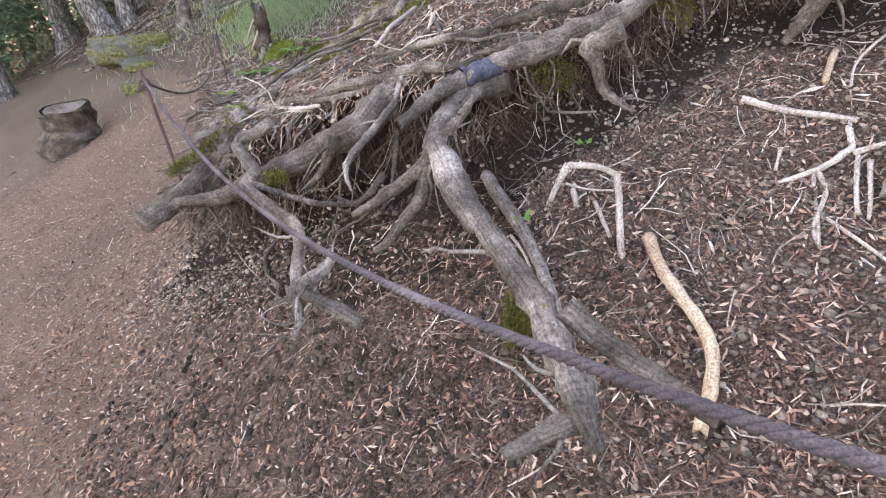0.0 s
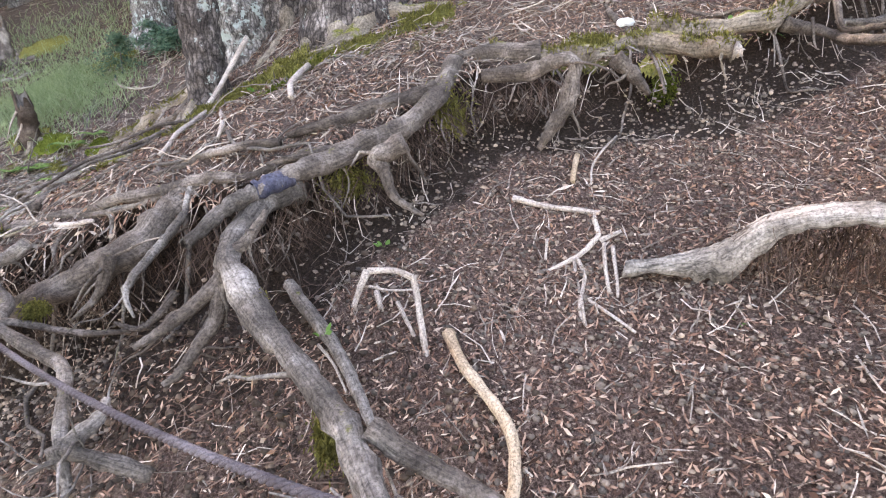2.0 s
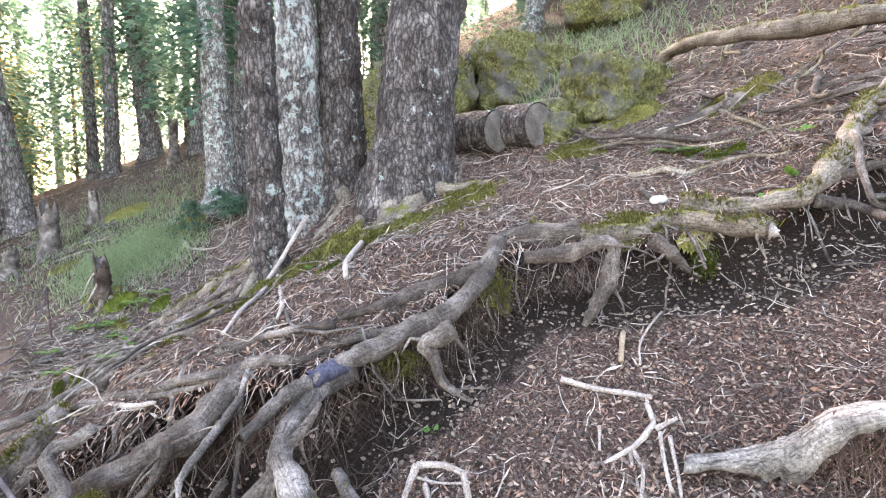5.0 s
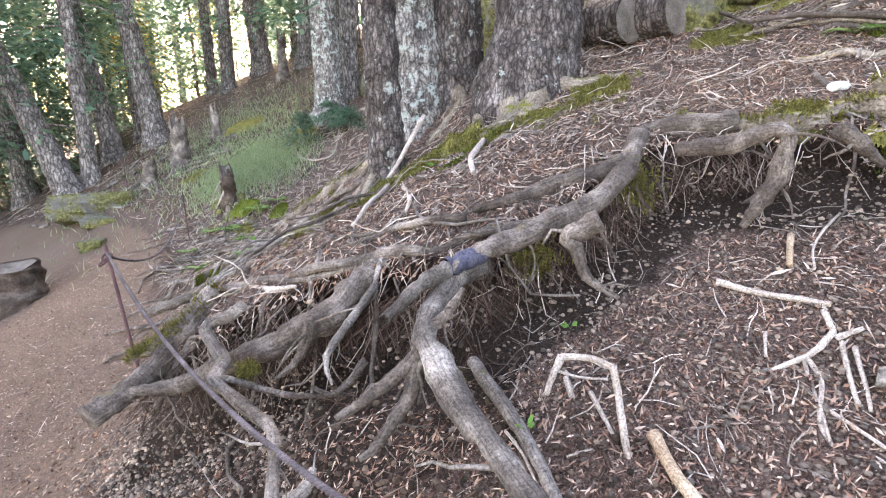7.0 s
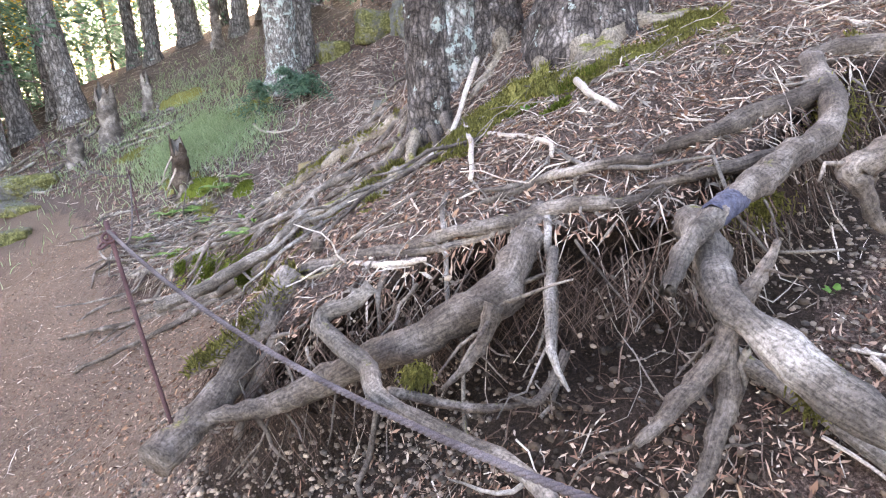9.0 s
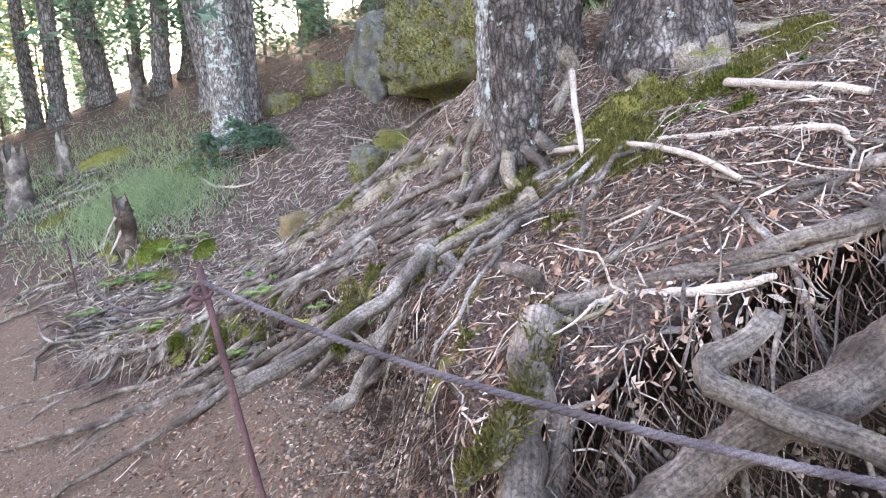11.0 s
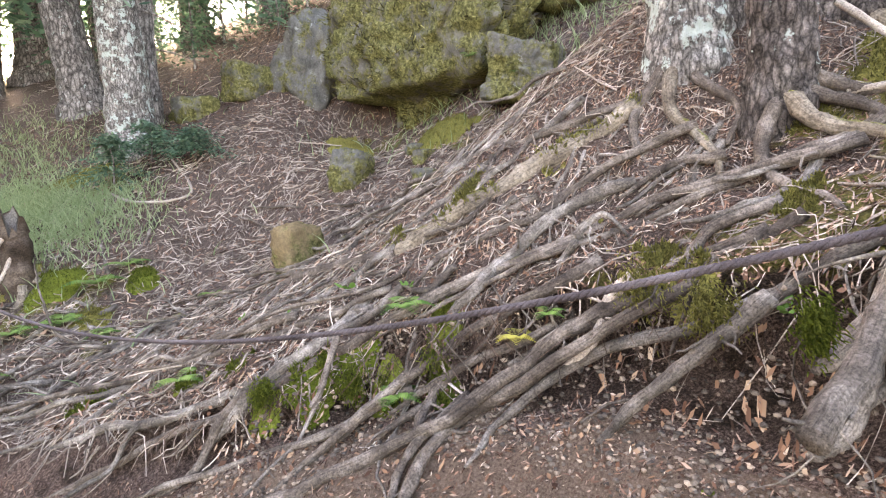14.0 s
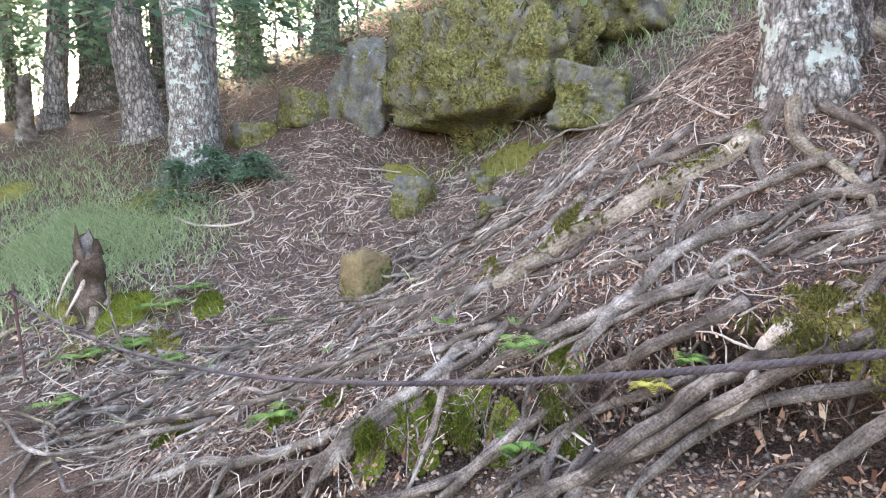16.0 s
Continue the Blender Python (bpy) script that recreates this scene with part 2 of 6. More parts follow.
def spline(points, n):
    """A smooth curve through points of any dimension, n samples a span."""
    p = np.array(points, dtype=float)
    p = np.vstack([2 * p[0] - p[1], p, 2 * p[-1] - p[-2]])
    out = []
    for i in range(1, len(p) - 2):
        for s in np.arange(n) / n:
            a, b, c, d = p[i - 1], p[i], p[i + 1], p[i + 2]
            out.append(0.5 * (2 * b + (c - a) * s + (2 * a - 5 * b + 4 * c - d) * s * s + (3 * b - a - 3 * c + d) * s ** 3))
    out.append(p[-2])
    return np.array(out)


def wobble(p, scale, amount, seed=0.0):
    return np.array([Vector(noise.noise_vector(Vector(q) * scale + Vector((seed, seed * 1.7, -seed)))) * amount for q in p])


def tube(points, sides=10, n=8, rough=0.12, wave=0.0, seed=0.0, ragged=False):
    """A rounded, knotty limb along points of (x, y, z, radius). Returns verts and quads, with closed ends."""
    c = spline(points, n)
    path, rad = c[:, :3], np.maximum(c[:, 3], 0.0015)
    if wave:
        path = path + wobble(path, 4.0, 1.0, seed) * wave
    t = np.gradient(path, axis=0)
    t /= np.linalg.norm(t, axis=1)[:, None] + 1e-9
    up = np.array([0.0, 0.0, 1.0]) if abs(t[0][2]) < 0.9 else np.array([1.0, 0.0, 0.0])
    verts, faces = [], []
    ang = np.arange(sides) * 2 * np.pi / sides
    for i in range(len(path)):
        up = up - t[i] * up.dot(t[i])
        up /= np.linalg.norm(up) + 1e-9
        side = np.cross(t[i], up)
        ring = path[i] + (np.cos(ang)[:, None] * up + np.sin(ang)[:, None] * side) * rad[i]
        if rough:
            k = np.array([noise.noise(Vector(q) * (0.55 / max(rad[i], 0.01)) + Vector((seed, 0, seed))) + 0.5 * noise.noise(Vector(q) * (1.7 / max(rad[i], 0.01))) for q in ring])
            ring = path[i] + (ring - path[i]) * (1 + rough * k[:, None])
        if ragged and i >= len(path) - 1:
            ring = ring + t[i] * np.array([0.7 * rad[i] * noise.noise(Vector(q) * 60) for q in ring])[:, None] * 2
        verts.extend(ring)
    m = len(path)
    for i in range(m - 1):
        for j in range(sides):
            faces.append((i * sides + j, i * sides + (j + 1) % sides, (i + 1) * sides + (j + 1) % sides, (i + 1) * sides + j))
    faces.append(tuple(range(sides - 1, -1, -1)))
    faces.append(tuple(range((m - 1) * sides, m * sides)))
    return verts, faces


def with_grain(me, c, sides, stretch=0.05):
    """Gives a limb's mesh the direction of its fibres, for the streaks of its bark."""
    n = len(me.vertices)
    i = np.arange(n)
    ring, a = np.minimum(i // sides, len(c) - 1), (i % sides) / sides * 2 * np.pi
    far = np.concatenate([[0], np.cumsum(np.linalg.norm(np.diff(c[:, :3], axis=0), axis=1))])
    r = np.maximum(c[ring, 3], 0.004)
    g = np.stack([np.cos(a) * r + c[0, 0], np.sin(a) * r + c[0, 1], far[ring] * stretch], 1)
    at = me.attributes.new("grain", "FLOAT_VECTOR", "POINT")
    at.data.foreach_set("vector", g.astype(np.float32).ravel())
    return me


# -- landform --
def soft_clip(v, lo, hi, s=4.0):
    v = np.where(v < lo, lo - s * (1 - np.exp(-np.maximum(lo - v, 0) / s)), v)
    return np.where(v > hi, hi + s * (1 - np.exp(-np.maximum(v - hi, 0) / s)), v)


def swells(x, y, xs, ys, spread, heights):
    z = np.zeros_like(x)
    for k, h in enumerate(heights):
        cx, cy = xs[k % len(xs)], ys[k // len(xs)]
        z = z + h * np.exp(-((x - cx) ** 2 + (y - cy) ** 2) / (2 * spread * spread))
    return z


def upper_land(x, y):
    """The root-covered shelf and the hillside behind it."""
    x, y = soft_clip(x, -18, 15), soft_clip(y, -8, 30)
    return (-0.402 + 0.458 * x + 0.204 * y - 0.5 * np.exp(-((x - 1.0) ** 2 / 0.7 + (y - 10.8) ** 2 / 2.2)) + swells(x, y, (-2.5, -1, 0.5, 2), (3, 4.5, 6, 7.5, 9, 10.5), 1.2, [0.51, 0.47, 0.63, -0.15, 0.16, -0.21, -0.25, 0.21, 0.12, -0.09, 1.24, -0.02, -0.04, 0.2, -0.97, -0.08, -0.3, -0.53, 0.1, 0.12, 0.11, -0.19, 0.09, -0.9])
            + swells(x, y, (-14, -7, 0, 7), (4, 11, 18, 25), 5.5, [1.09, -0.65, 0.3, 0.45, 0.44, 0.01, -0.29, -0.17, -0.37, 1.06, -1.35, 2.53, 1.31, -0.04, 1.17, -1.49]))


def lower_land(x, y):
    """The gravel hollow under the shelf and the path that falls away from it."""
    x, y = soft_clip(x, -12, 10), soft_clip(y, -6, 14)
    return (0.667 + 0.425 * x + 0.185 * y + swells(x, y, (-3, -1.5, 0, 1.5), (0, 1.5, 3, 4.5, 6), 1.2, [-0.91, 0.55, -0.37, 0.25, 0.41, -0.79, 0.18, -0.35, -0.81, 0.25, 0.15, 0.35, -0.01, -0.24, -0.54, -0.03, -0.66, 0.41, -0.47, -0.07])
            + swells(x, y, (-8, -3, 2), (-2, 4, 10), 4.0, [-0.08, 0.42, -0.92, -1.03, 1.01, -0.47, -0.38, -0.56, -1.76]))


LIP = [(40, 6), (8, 3.2), (3.5, 2.35), (2.4, 2.3), (1.75, 2.5), (1.2, 2.7), (0.74, 2.4), (0.12, 2.2), (-0.45, 2.48), (-0.95, 2.55), (-1.4, 2.65),
       (-1.42, 3.0), (-1.25, 3.5), (-1.25, 4.5), (-1.4, 5.1), (-1.75, 5.5), (-2.6, 6.2), (-3.2, 7), (-3.6, 8.5), (-5, 11), (-9, 14), (-40, 26)]


def inside(x, y):
    """Metres from the shelf's lip: plus on the shelf, minus below it."""
    best, sign = np.full(np.shape(x), 1e9), np.ones(np.shape(x))
    for (ax, ay), (bx, by) in zip(LIP, LIP[1:]):
        ex, ey = bx - ax, by - ay
        s = np.clip(((x - ax) * ex + (y - ay) * ey) / (ex * ex + ey * ey), 0, 1)
        d = np.hypot(x - ax - s * ex, y - ay - s * ey)
        side = np.sign(ey * (x - ax) - ex * (y - ay) + 1e-9)
        near = d < best
        best, sign = np.where(near, d, best), np.where(near, side, sign)
    return best * sign


def height(x, y):
    d = inside(x, y)
    b = np.clip(d / 0.26 + 0.6, 0, 1)
    b = b * b * (3 - 2 * b)
    return lower_land(x, y) * (1 - b) + upper_land(x, y) * b
# -- end landform --


def ground_many(x, y):
    return height(np.asarray(x, dtype=float), np.asarray(y, dtype=float))


def ground_at(x, y):
    return float(height(np.array([float(x)]), np.array([float(y)]))[0])


def fbm(x, y, freq, seed, octaves=3):
    """Cheap layered value noise on arrays, about -1 to 1."""
    total, amp, norm = np.zeros_like(x), 1.0, 0.0
    for o in range(octaves):
        rng = np.random.RandomState(seed + o)
        grid = rng.uniform(-1, 1, (128, 128))
        u, v = x * freq, y * freq
        i, j = np.floor(u).astype(int), np.floor(v).astype(int)
        fu, fv = u - i, v - j
        fu, fv = fu * fu * (3 - 2 * fu), fv * fv * (3 - 2 * fv)
        g = lambda p, q: grid[p % 128, q % 128]
        total += amp * ((g(i, j) * (1 - fu) + g(i + 1, j) * fu) * (1 - fv) + (g(i, j + 1) * (1 - fu) + g(i + 1, j + 1) * fu) * fv)
        norm += amp
        amp, freq = amp * 0.5, freq * 2.1
    return total / norm


def rough_height(x, y):
    d = inside(x, y)
    near = np.exp(-((x + 0.5) ** 2 + (y - 4) ** 2) / 250)
    lump = 0.05 * fbm(x, y, 1.3, 11) + 0.042 * fbm(x, y, 5.0, 21) * np.where(d > -0.3, 1.0, 0.45) + 0.02 * fbm(x, y, 14.0, 31)
    return height(x, y) + lump * (0.35 + 0.65 * near) + 0.5 * fbm(x, y, 0.12, 41) * np.clip(np.hypot(x, y - 4) / 18 - 0.9, 0, 1)


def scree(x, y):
    """How far the ground is the damp, bare slope under the root overhang, its shade kept in the colour."""
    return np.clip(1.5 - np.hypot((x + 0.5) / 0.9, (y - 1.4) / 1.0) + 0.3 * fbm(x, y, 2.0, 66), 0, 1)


MOSS_SPOTS = [(0.2, 4.2, 0.3), (0.0, 3.9, 0.3), (0.95, 3.7, 0.35), (1.3, 3.8, 0.3), (1.85, 2.7, 0.25), (3.68, 3.92, 0.4), (-0.8, 4.25, 0.2), (0.35, 4.0, 0.3), (0.7, 3.75, 0.3), (-0.1, 4.15, 0.35), (-0.35, 3.9, 0.25), (-0.2, 3.6, 0.2), (-1.2, 5.0, 0.15), (-1.3, 4.4, 0.25), (-1.0, 4.1, 0.3), (-1.5, 4.8, 0.2), (-1.8, 5.6, 0.2),
              (-2.3, 6.3, 0.2), (-3.0, 9.8, 0.6), (-1.1, 3.3, 0.2), (-1.6, 5.0, 0.2), (2.6, 4.6, 0.4), (3.6, 5.4, 0.5), (1.0, 2.35, 0.25), (2.2, 2.1, 0.3), (-2.6, 8.5, 0.3), (1.2, 8.5, 0.4), (1.2, 10.5, 0.6), (-2.0, 12.0, 0.6)]


def build_ground():
    n, s = 580, 3.0
    u = np.linspace(-1, 1, n) * np.arcsinh(260 / s)
    gx, gy = np.meshgrid(-0.6 + s * np.sinh(u), 3.6 + s * np.sinh(u))
    x, y = gx.ravel(), gy.ravel()
    d = inside(x, y)
    z = rough_height(x, y)
    e = 0.02
    nx, ny = (inside(x + e, y) - d) / e, (inside(x, y + e) - d) / e
    b = np.clip(d / 0.26 + 0.6, 0, 1)
    cave = np.sin(np.pi * np.clip(b * 1.15, 0, 1)) * (0.36 + 0.16 * fbm(x, y, 3.0, 51)) * np.clip((upper_land(x, y) - lower_land(x, y)) / 0.4, 0, 1)
    cave *= np.clip(4.2 - np.hypot(x + 0.3, y - 3.8), 0, 1)
    x2, y2 = x + nx * cave, y + ny * cave
    i = np.arange(n * n).reshape(n, n)
    quads = np.stack([i[:-1, :-1], i[:-1, 1:], i[1:, 1:], i[1:, :-1]], -1).reshape(-1, 4)
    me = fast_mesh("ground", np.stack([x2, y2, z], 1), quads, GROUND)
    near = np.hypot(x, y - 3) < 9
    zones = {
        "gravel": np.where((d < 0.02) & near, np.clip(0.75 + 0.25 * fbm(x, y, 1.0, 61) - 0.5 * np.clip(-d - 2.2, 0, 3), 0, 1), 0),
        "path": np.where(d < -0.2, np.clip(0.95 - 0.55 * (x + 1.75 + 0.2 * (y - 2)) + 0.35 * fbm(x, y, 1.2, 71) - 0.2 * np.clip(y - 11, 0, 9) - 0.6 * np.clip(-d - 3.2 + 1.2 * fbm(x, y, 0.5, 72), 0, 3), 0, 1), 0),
        # bank: soil colour carries shade below the lip, the overhang and the log
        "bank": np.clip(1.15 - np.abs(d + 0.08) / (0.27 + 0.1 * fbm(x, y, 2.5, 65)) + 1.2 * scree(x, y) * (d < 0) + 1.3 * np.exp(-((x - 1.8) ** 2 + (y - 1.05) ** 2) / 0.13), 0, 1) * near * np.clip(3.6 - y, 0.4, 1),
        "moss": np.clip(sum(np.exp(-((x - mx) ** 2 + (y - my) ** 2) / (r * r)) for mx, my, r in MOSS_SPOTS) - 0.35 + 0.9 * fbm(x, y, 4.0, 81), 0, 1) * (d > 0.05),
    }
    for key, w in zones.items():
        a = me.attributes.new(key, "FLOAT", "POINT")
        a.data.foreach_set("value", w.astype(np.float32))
    tagged(new("ground", me), "brown forest floor of needle litter, bare soil and gravel", "ground", kind="structure")


build_ground()


def strands(pos, rad, sides=3):
    """Many thin tapered strands at once: pos (n, s, 3), rad (n, s). Returns verts and quads."""
    n, s, _ = pos.shape
    t = np.gradient(pos, axis=1)
    t /= np.linalg.norm(t, axis=2, keepdims=True) + 1e-9
    ref = np.where(np.abs(t[..., 2:3]) > 0.9, np.array([1.0, 0, 0]), np.array([0, 0, 1.0]))
    a = np.cross(t, ref)
    a /= np.linalg.norm(a, axis=2, keepdims=True) + 1e-9
    b = np.cross(t, a)
    ang = np.arange(sides) * 2 * np.pi / sides
    ring = pos[:, :, None] + rad[:, :, None, None] * (np.cos(ang)[:, None] * a[:, :, None] + np.sin(ang)[:, None] * b[:, :, None])
    i = np.arange(n * s * sides).reshape(n, s, sides)
    j = np.roll(i, -1, axis=2)
    quads = np.stack([i[:, :-1], j[:, :-1], j[:, 1:], i[:, 1:]], -1).reshape(-1, 4)
    return ring.reshape(-1, 3), quads


# ---- trees ----
def trunk_points(base, lean, radius, tall, flare):
    x, y = base
    z = ground_at(x, y)
    pts = [(x, y, z - 0.35, radius * flare * 1.15), (x, y, z + 0.02, radius * flare)]
    for h, k in ((0.22, 1 + (flare - 1) * 0.5), (0.55, 1.08), (1.2, 1.0), (2.2, 0.96), (3.5, 0.9), (tall * 0.6, 0.7), (tall, 0.2)):
        pts.append((x + lean[0] * h, y + lean[1] * h, z + h, radius * k))
    return pts


def bark_relief(v, amount, seed, cell=0.07):
    """Upright scaly plates pushed out of a trunk's surface."""
    out = []
    for q in v:
        p = Vector(q)
        s = Vector((p.x / cell, p.y / cell, p.z / (cell * 2.2))) + Vector((seed, seed, 0))
        d, _ = noise.voronoi(s)
        out.append((p, min(1.0, (d[1] - d[0]) * 2.2) * amount))
    return out


def trunk(name, base, lean, radius, tall, material, flare, sides, n, relief, seed):
    pts = trunk_points(base, lean, radius, tall, flare)
    v, f = tube(pts, sides, n, 0.1, 0.02, seed)
    c = spline(pts, n)
    if relief:
        pushed = bark_relief(v, relief, seed)
        v = [tuple(p + (p - Vector(c[min(i // sides, len(c) - 1)][:3])).normalized() * d) for i, (p, d) in enumerate(pushed)]
    return with_grain(mesh_of(name, v, f, material), c, sides, 0.3)


def buttress(x, y, angle, length, r, material, parent):
    """A root that runs out of a trunk's foot."""
    pts = []
    for k in range(6):
        s = k / 5
        a = angle + 0.25 * math.sin(s * 4 + angle * 3)
        px, py = x + math.cos(a) * (0.12 + length * s), y + math.sin(a) * (0.12 + length * s)
        pts.append((px, py, ground_at(px, py) + 0.22 * (1 - s) ** 4 * (r / 0.1) - 0.35 * r * s, r * (1.0 - 0.7 * s)))
    v, f = tube(pts, 12, 6, 0.3, 0.02, angle * 9)
    child("buttress_root", with_grain(mesh_of("buttress_root", v, f, material), spline(pts, 6), 12), parent)


def near_tree(base, lean, radius, material, label, seed, flare=1.5, feet=()):
    ob = new("tree")
    child("trunk", trunk("trunk", base, lean, radius, 13, material, flare, 48, 18, 0.02, seed), ob)
    for angle, length, r in feet:
        buttress(base[0], base[1], radians(angle), length, r, ROOT_MOSSY if angle % 2 else ROOT, ob)
    return tagged(ob, label, "tree", "trunks growing in a clump")


near_tree((-0.20, 4.57), (-0.02, 0.02), 0.12, BARK, "slim grey conifer trunk with flaking bark and dark foot", 1.3, 1.3, ((200, 0.7, 0.04), (229, 0.8, 0.045), (254, 0.6, 0.035), (300, 0.5, 0.04)))
near_tree((0.09, 5.20), (-0.02, 0.03), 0.18, BARK_PALE, "pale lichen-spotted trunk in a clump of trees", 2.3, 1.3, ((186, 0.7, 0.045), (205, 0.8, 0.045), (222, 0.6, 0.04)))
near_tree((0.46, 5.22), (-0.01, 0.05), 0.19, BARK, "grey-brown trunk with scaly bark in a clump", 3.1, 1.25, ((251, 0.5, 0.08),))
near_tree((0.95, 4.60), (0.13, 0.08), 0.31, BARK, "thick leaning trunk with scaly bark and mossy foot", 4.7, 1.35, ((231, 0.8, 0.13), (251, 0.7, 0.11), (271, 0.6, 0.14), (311, 0.7, 0.1), (205, 0.7, 0.1)))


def crown_mesh(name, seed, low, tall, reach, branches, sprays, material, size=0.22, spread=1.0):
    """A ragged conifer crown: drooping branches set with many small needle sprays."""
    rng = np.random.RandomState(seed)
    h = low + (tall - low) * rng.uniform(0, 1, branches) ** 0.9
    a = rng.uniform(0, 2 * np.pi, branches)
    ln = reach * (1.05 - 0.85 * (h - low) / (tall - low)) * rng.uniform(0.45, 1.1, branches)
    s = rng.uniform(0.15, 1, (branches, sprays))
    off = rng.normal(0, 1, (branches, sprays, 3)) * np.array([0.22, 0.22, 0.10]) * spread
    x = np.cos(a)[:, None] * ln[:, None] * s + off[..., 0] * s
    y = np.sin(a)[:, None] * ln[:, None] * s + off[..., 1] * s
    z = h[:, None] - 0.32 * ln[:, None] * s ** 1.6 + off[..., 2]
    c = np.stack([x, y, z], -1).reshape(-1, 3)
    n = len(c)
    th = np.repeat(a, sprays) + rng.normal(0, 0.9, n)
    d = np.stack([np.cos(th), np.sin(th), rng.normal(-0.25, 0.3, n)], 1)
    w = np.cross(d, np.array([0, 0, 1.0]) + rng.normal(0, 0.35, (n, 3)))
    w /= np.linalg.norm(w, axis=1)[:, None] + 1e-9
    k = size * rng.uniform(0.5, 1.2, n)[:, None]
    v = np.stack([c, c + d * k * 0.5 + w * k * 0.22, c + d * k, c + d * k * 0.45 - w * k * 0.22], 1).reshape(-1, 3)
    return fast_mesh(name, v, np.arange(n * 4).reshape(n, 4), material, False)


CROWNS = [crown_mesh("crown", 101 + k, (1.6, 2.6, 1.2)[k], (15, 17, 13)[k], (2.8, 3.2, 2.6)[k], 120, 34, NEEDLES, 0.26) for k in range(3)]
GOLD_CROWN = crown_mesh("crown", 120, 1.8, 7, 2.2, 90, 26, AUTUMN, 0.16, 1.6)
BUSH_CROWN = crown_mesh("crown", 130, 0.3, 4.2, 1.5, 110, 22, NEEDLES, 0.15, 1.2)


def far_tree(x, y, radius, lean=(0.0, 0.0), kind=0, snags=10):
    seed = x * 3.1 + y
    z = ground_at(x, y)
    ob = new("tree")
    near = math.hypot(x, y) < 24
    child("trunk", trunk("trunk", (x, y), lean, radius, 15, BARK_FAR if kind != 9 else BARK_PALE, 1.45, 18 if near else 8, 6 if near else 2, 0, seed), ob)
    rng = np.random.RandomState(int(abs(seed) * 17) % 9999)
    crown = child("crown", CROWNS[kind % 3], ob)
    crown.location = (x + lean[0] * 3, y + lean[1] * 3, z + 0.4)
    crown.rotation_euler = (lean[1] * -0.8, lean[0] * 0.8, rng.uniform(0, 6.28))
    for k in range(snags):
        h, a, ln = rng.uniform(1.2, 6.5), rng.uniform(0, 6.28), rng.uniform(0.4, 1.6)
        u = np.linspace(0, 1, 5)
        q = np.stack([x + lean[0] * h + np.cos(a) * ln * u, y + lean[1] * h + np.sin(a) * ln * u, z + h + 0.1 * ln * u - 0.35 * ln * u ** 2], 1)
        child("dead_branch", fast_mesh("dead_branch", *strands(q[None], (radius * 0.11 * (1.1 - u))[None], 5), BARK_FAR), ob)
    label = "tall dark conifer with bare lower trunk on the slope" if kind != 9 else "pale lichen-covered conifer trunk standing on the slope"
    return tagged(ob, label, "tree", "conifers of the far wood")


for tx, ty, tr, lean, kind in (
        (-8.9, 15.2, 0.30, (-0.33, 0.0), 0), (-8.5, 15.6, 0.20, (0.02, 0.0), 1), (-8.6, 17.2, 0.27, (-0.12, 0.0), 2), (-8.4, 18.6, 0.15, (0.0, 0.0), 0), (-7.3, 17.2, 0.31, (-0.11, 0.0), 1),
        (-5.3, 22.8, 0.36, (-0.08, 0.0), 2), (-7.2, 22.5, 0.20, (0.0, 0.0), 0), (-6.3, 21.5, 0.24, (0.03, 0.0), 1), (-4.4, 25.0, 0.16, (0.0, 0.02), 2), (-9.5, 21.5, 0.2, (-0.04, 0.0), 0),
        (-1.62, 13.0, 0.31, (-0.02, 0.02), 9), (-1.25, 13.9, 0.22, (0.03, 0.02), 1), (-1.8, 17.0, 0.36, (-0.12, 0.05), 0), (-2.3, 22.5, 0.45, (0.0, 0.0), 1), (-3.4, 21.0, 0.26, (0.09, 0.0), 2),
        (-0.9, 20.5, 0.26, (0.0, 0.0), 0), (1.2, 19.5, 0.36, (-0.05, 0.0), 1), (-11.5, 17.5, 0.3, (-0.05, 0.0), 2), (-11.0, 13.5, 0.24, (-0.03, 0.0), 0), (2.6, 17.5, 0.3, (0.02, 0.0), 2), (5.6, 12.5, 0.22, (0.1, 0.05), 9),
        (8.2, 13.5, 0.2, (0.02, 0.0), 9), (9.5, 12.0, 0.25, (0.0, 0.0), 2), (6.8, 15.5, 0.3, (0.0, 0.0), 0)):
    far_tree(tx, ty, tr, lean, kind)

rng_wood = np.random.RandomState(77)
made = 0
while made < 44:
    tx, ty = rng_wood.uniform(-42, 24), rng_wood.uniform(16, 62)
    if math.hypot(tx, ty) < 24 or abs(math.atan2(tx + 2.5, ty - 2.5)) < 0.13:
        continue
    far_tree(tx, ty, rng_wood.uniform(0.14, 0.34), (rng_wood.normal(0, 0.03), 0.0), made % 3, 6)
    made += 1
# surrounding trees added to block skylight; (6.4, 3.9) stands unseen to shade the slope
for tx, ty in ((6.5, -4.5), (-6.5, -5.5), (0.5, -8.0), (9.5, 1.5), (-11.5, 2.0), (-14, 8), (7.5, 6.5), (6.4, 3.9), (8.5, 9.5)):
    far_tree(tx, ty, 0.28, (0.0, 0.0), 1, 6)


def bush(x, y, mesh, scale, label, category="shrub"):
    z = ground_at(x, y)
    ob = new("shrub")
    v, f = tube([(x, y, z - 0.1, 0.03 * scale), (x, y, z + 1.2 * scale, 0.022 * scale), (x + 0.05, y, z + 3.5 * scale, 0.008)], 7, 5, 0.2, 0.05, x)
    child("stem", mesh_of("stem", v, f, BARK_FAR), ob)
    c = child("crown", mesh, ob)
    c.location, c.scale, c.rotation_euler = (x, y, z), (scale,) * 3, (0, 0, x * 7)
    return tagged(ob, label, category, "undergrowth")


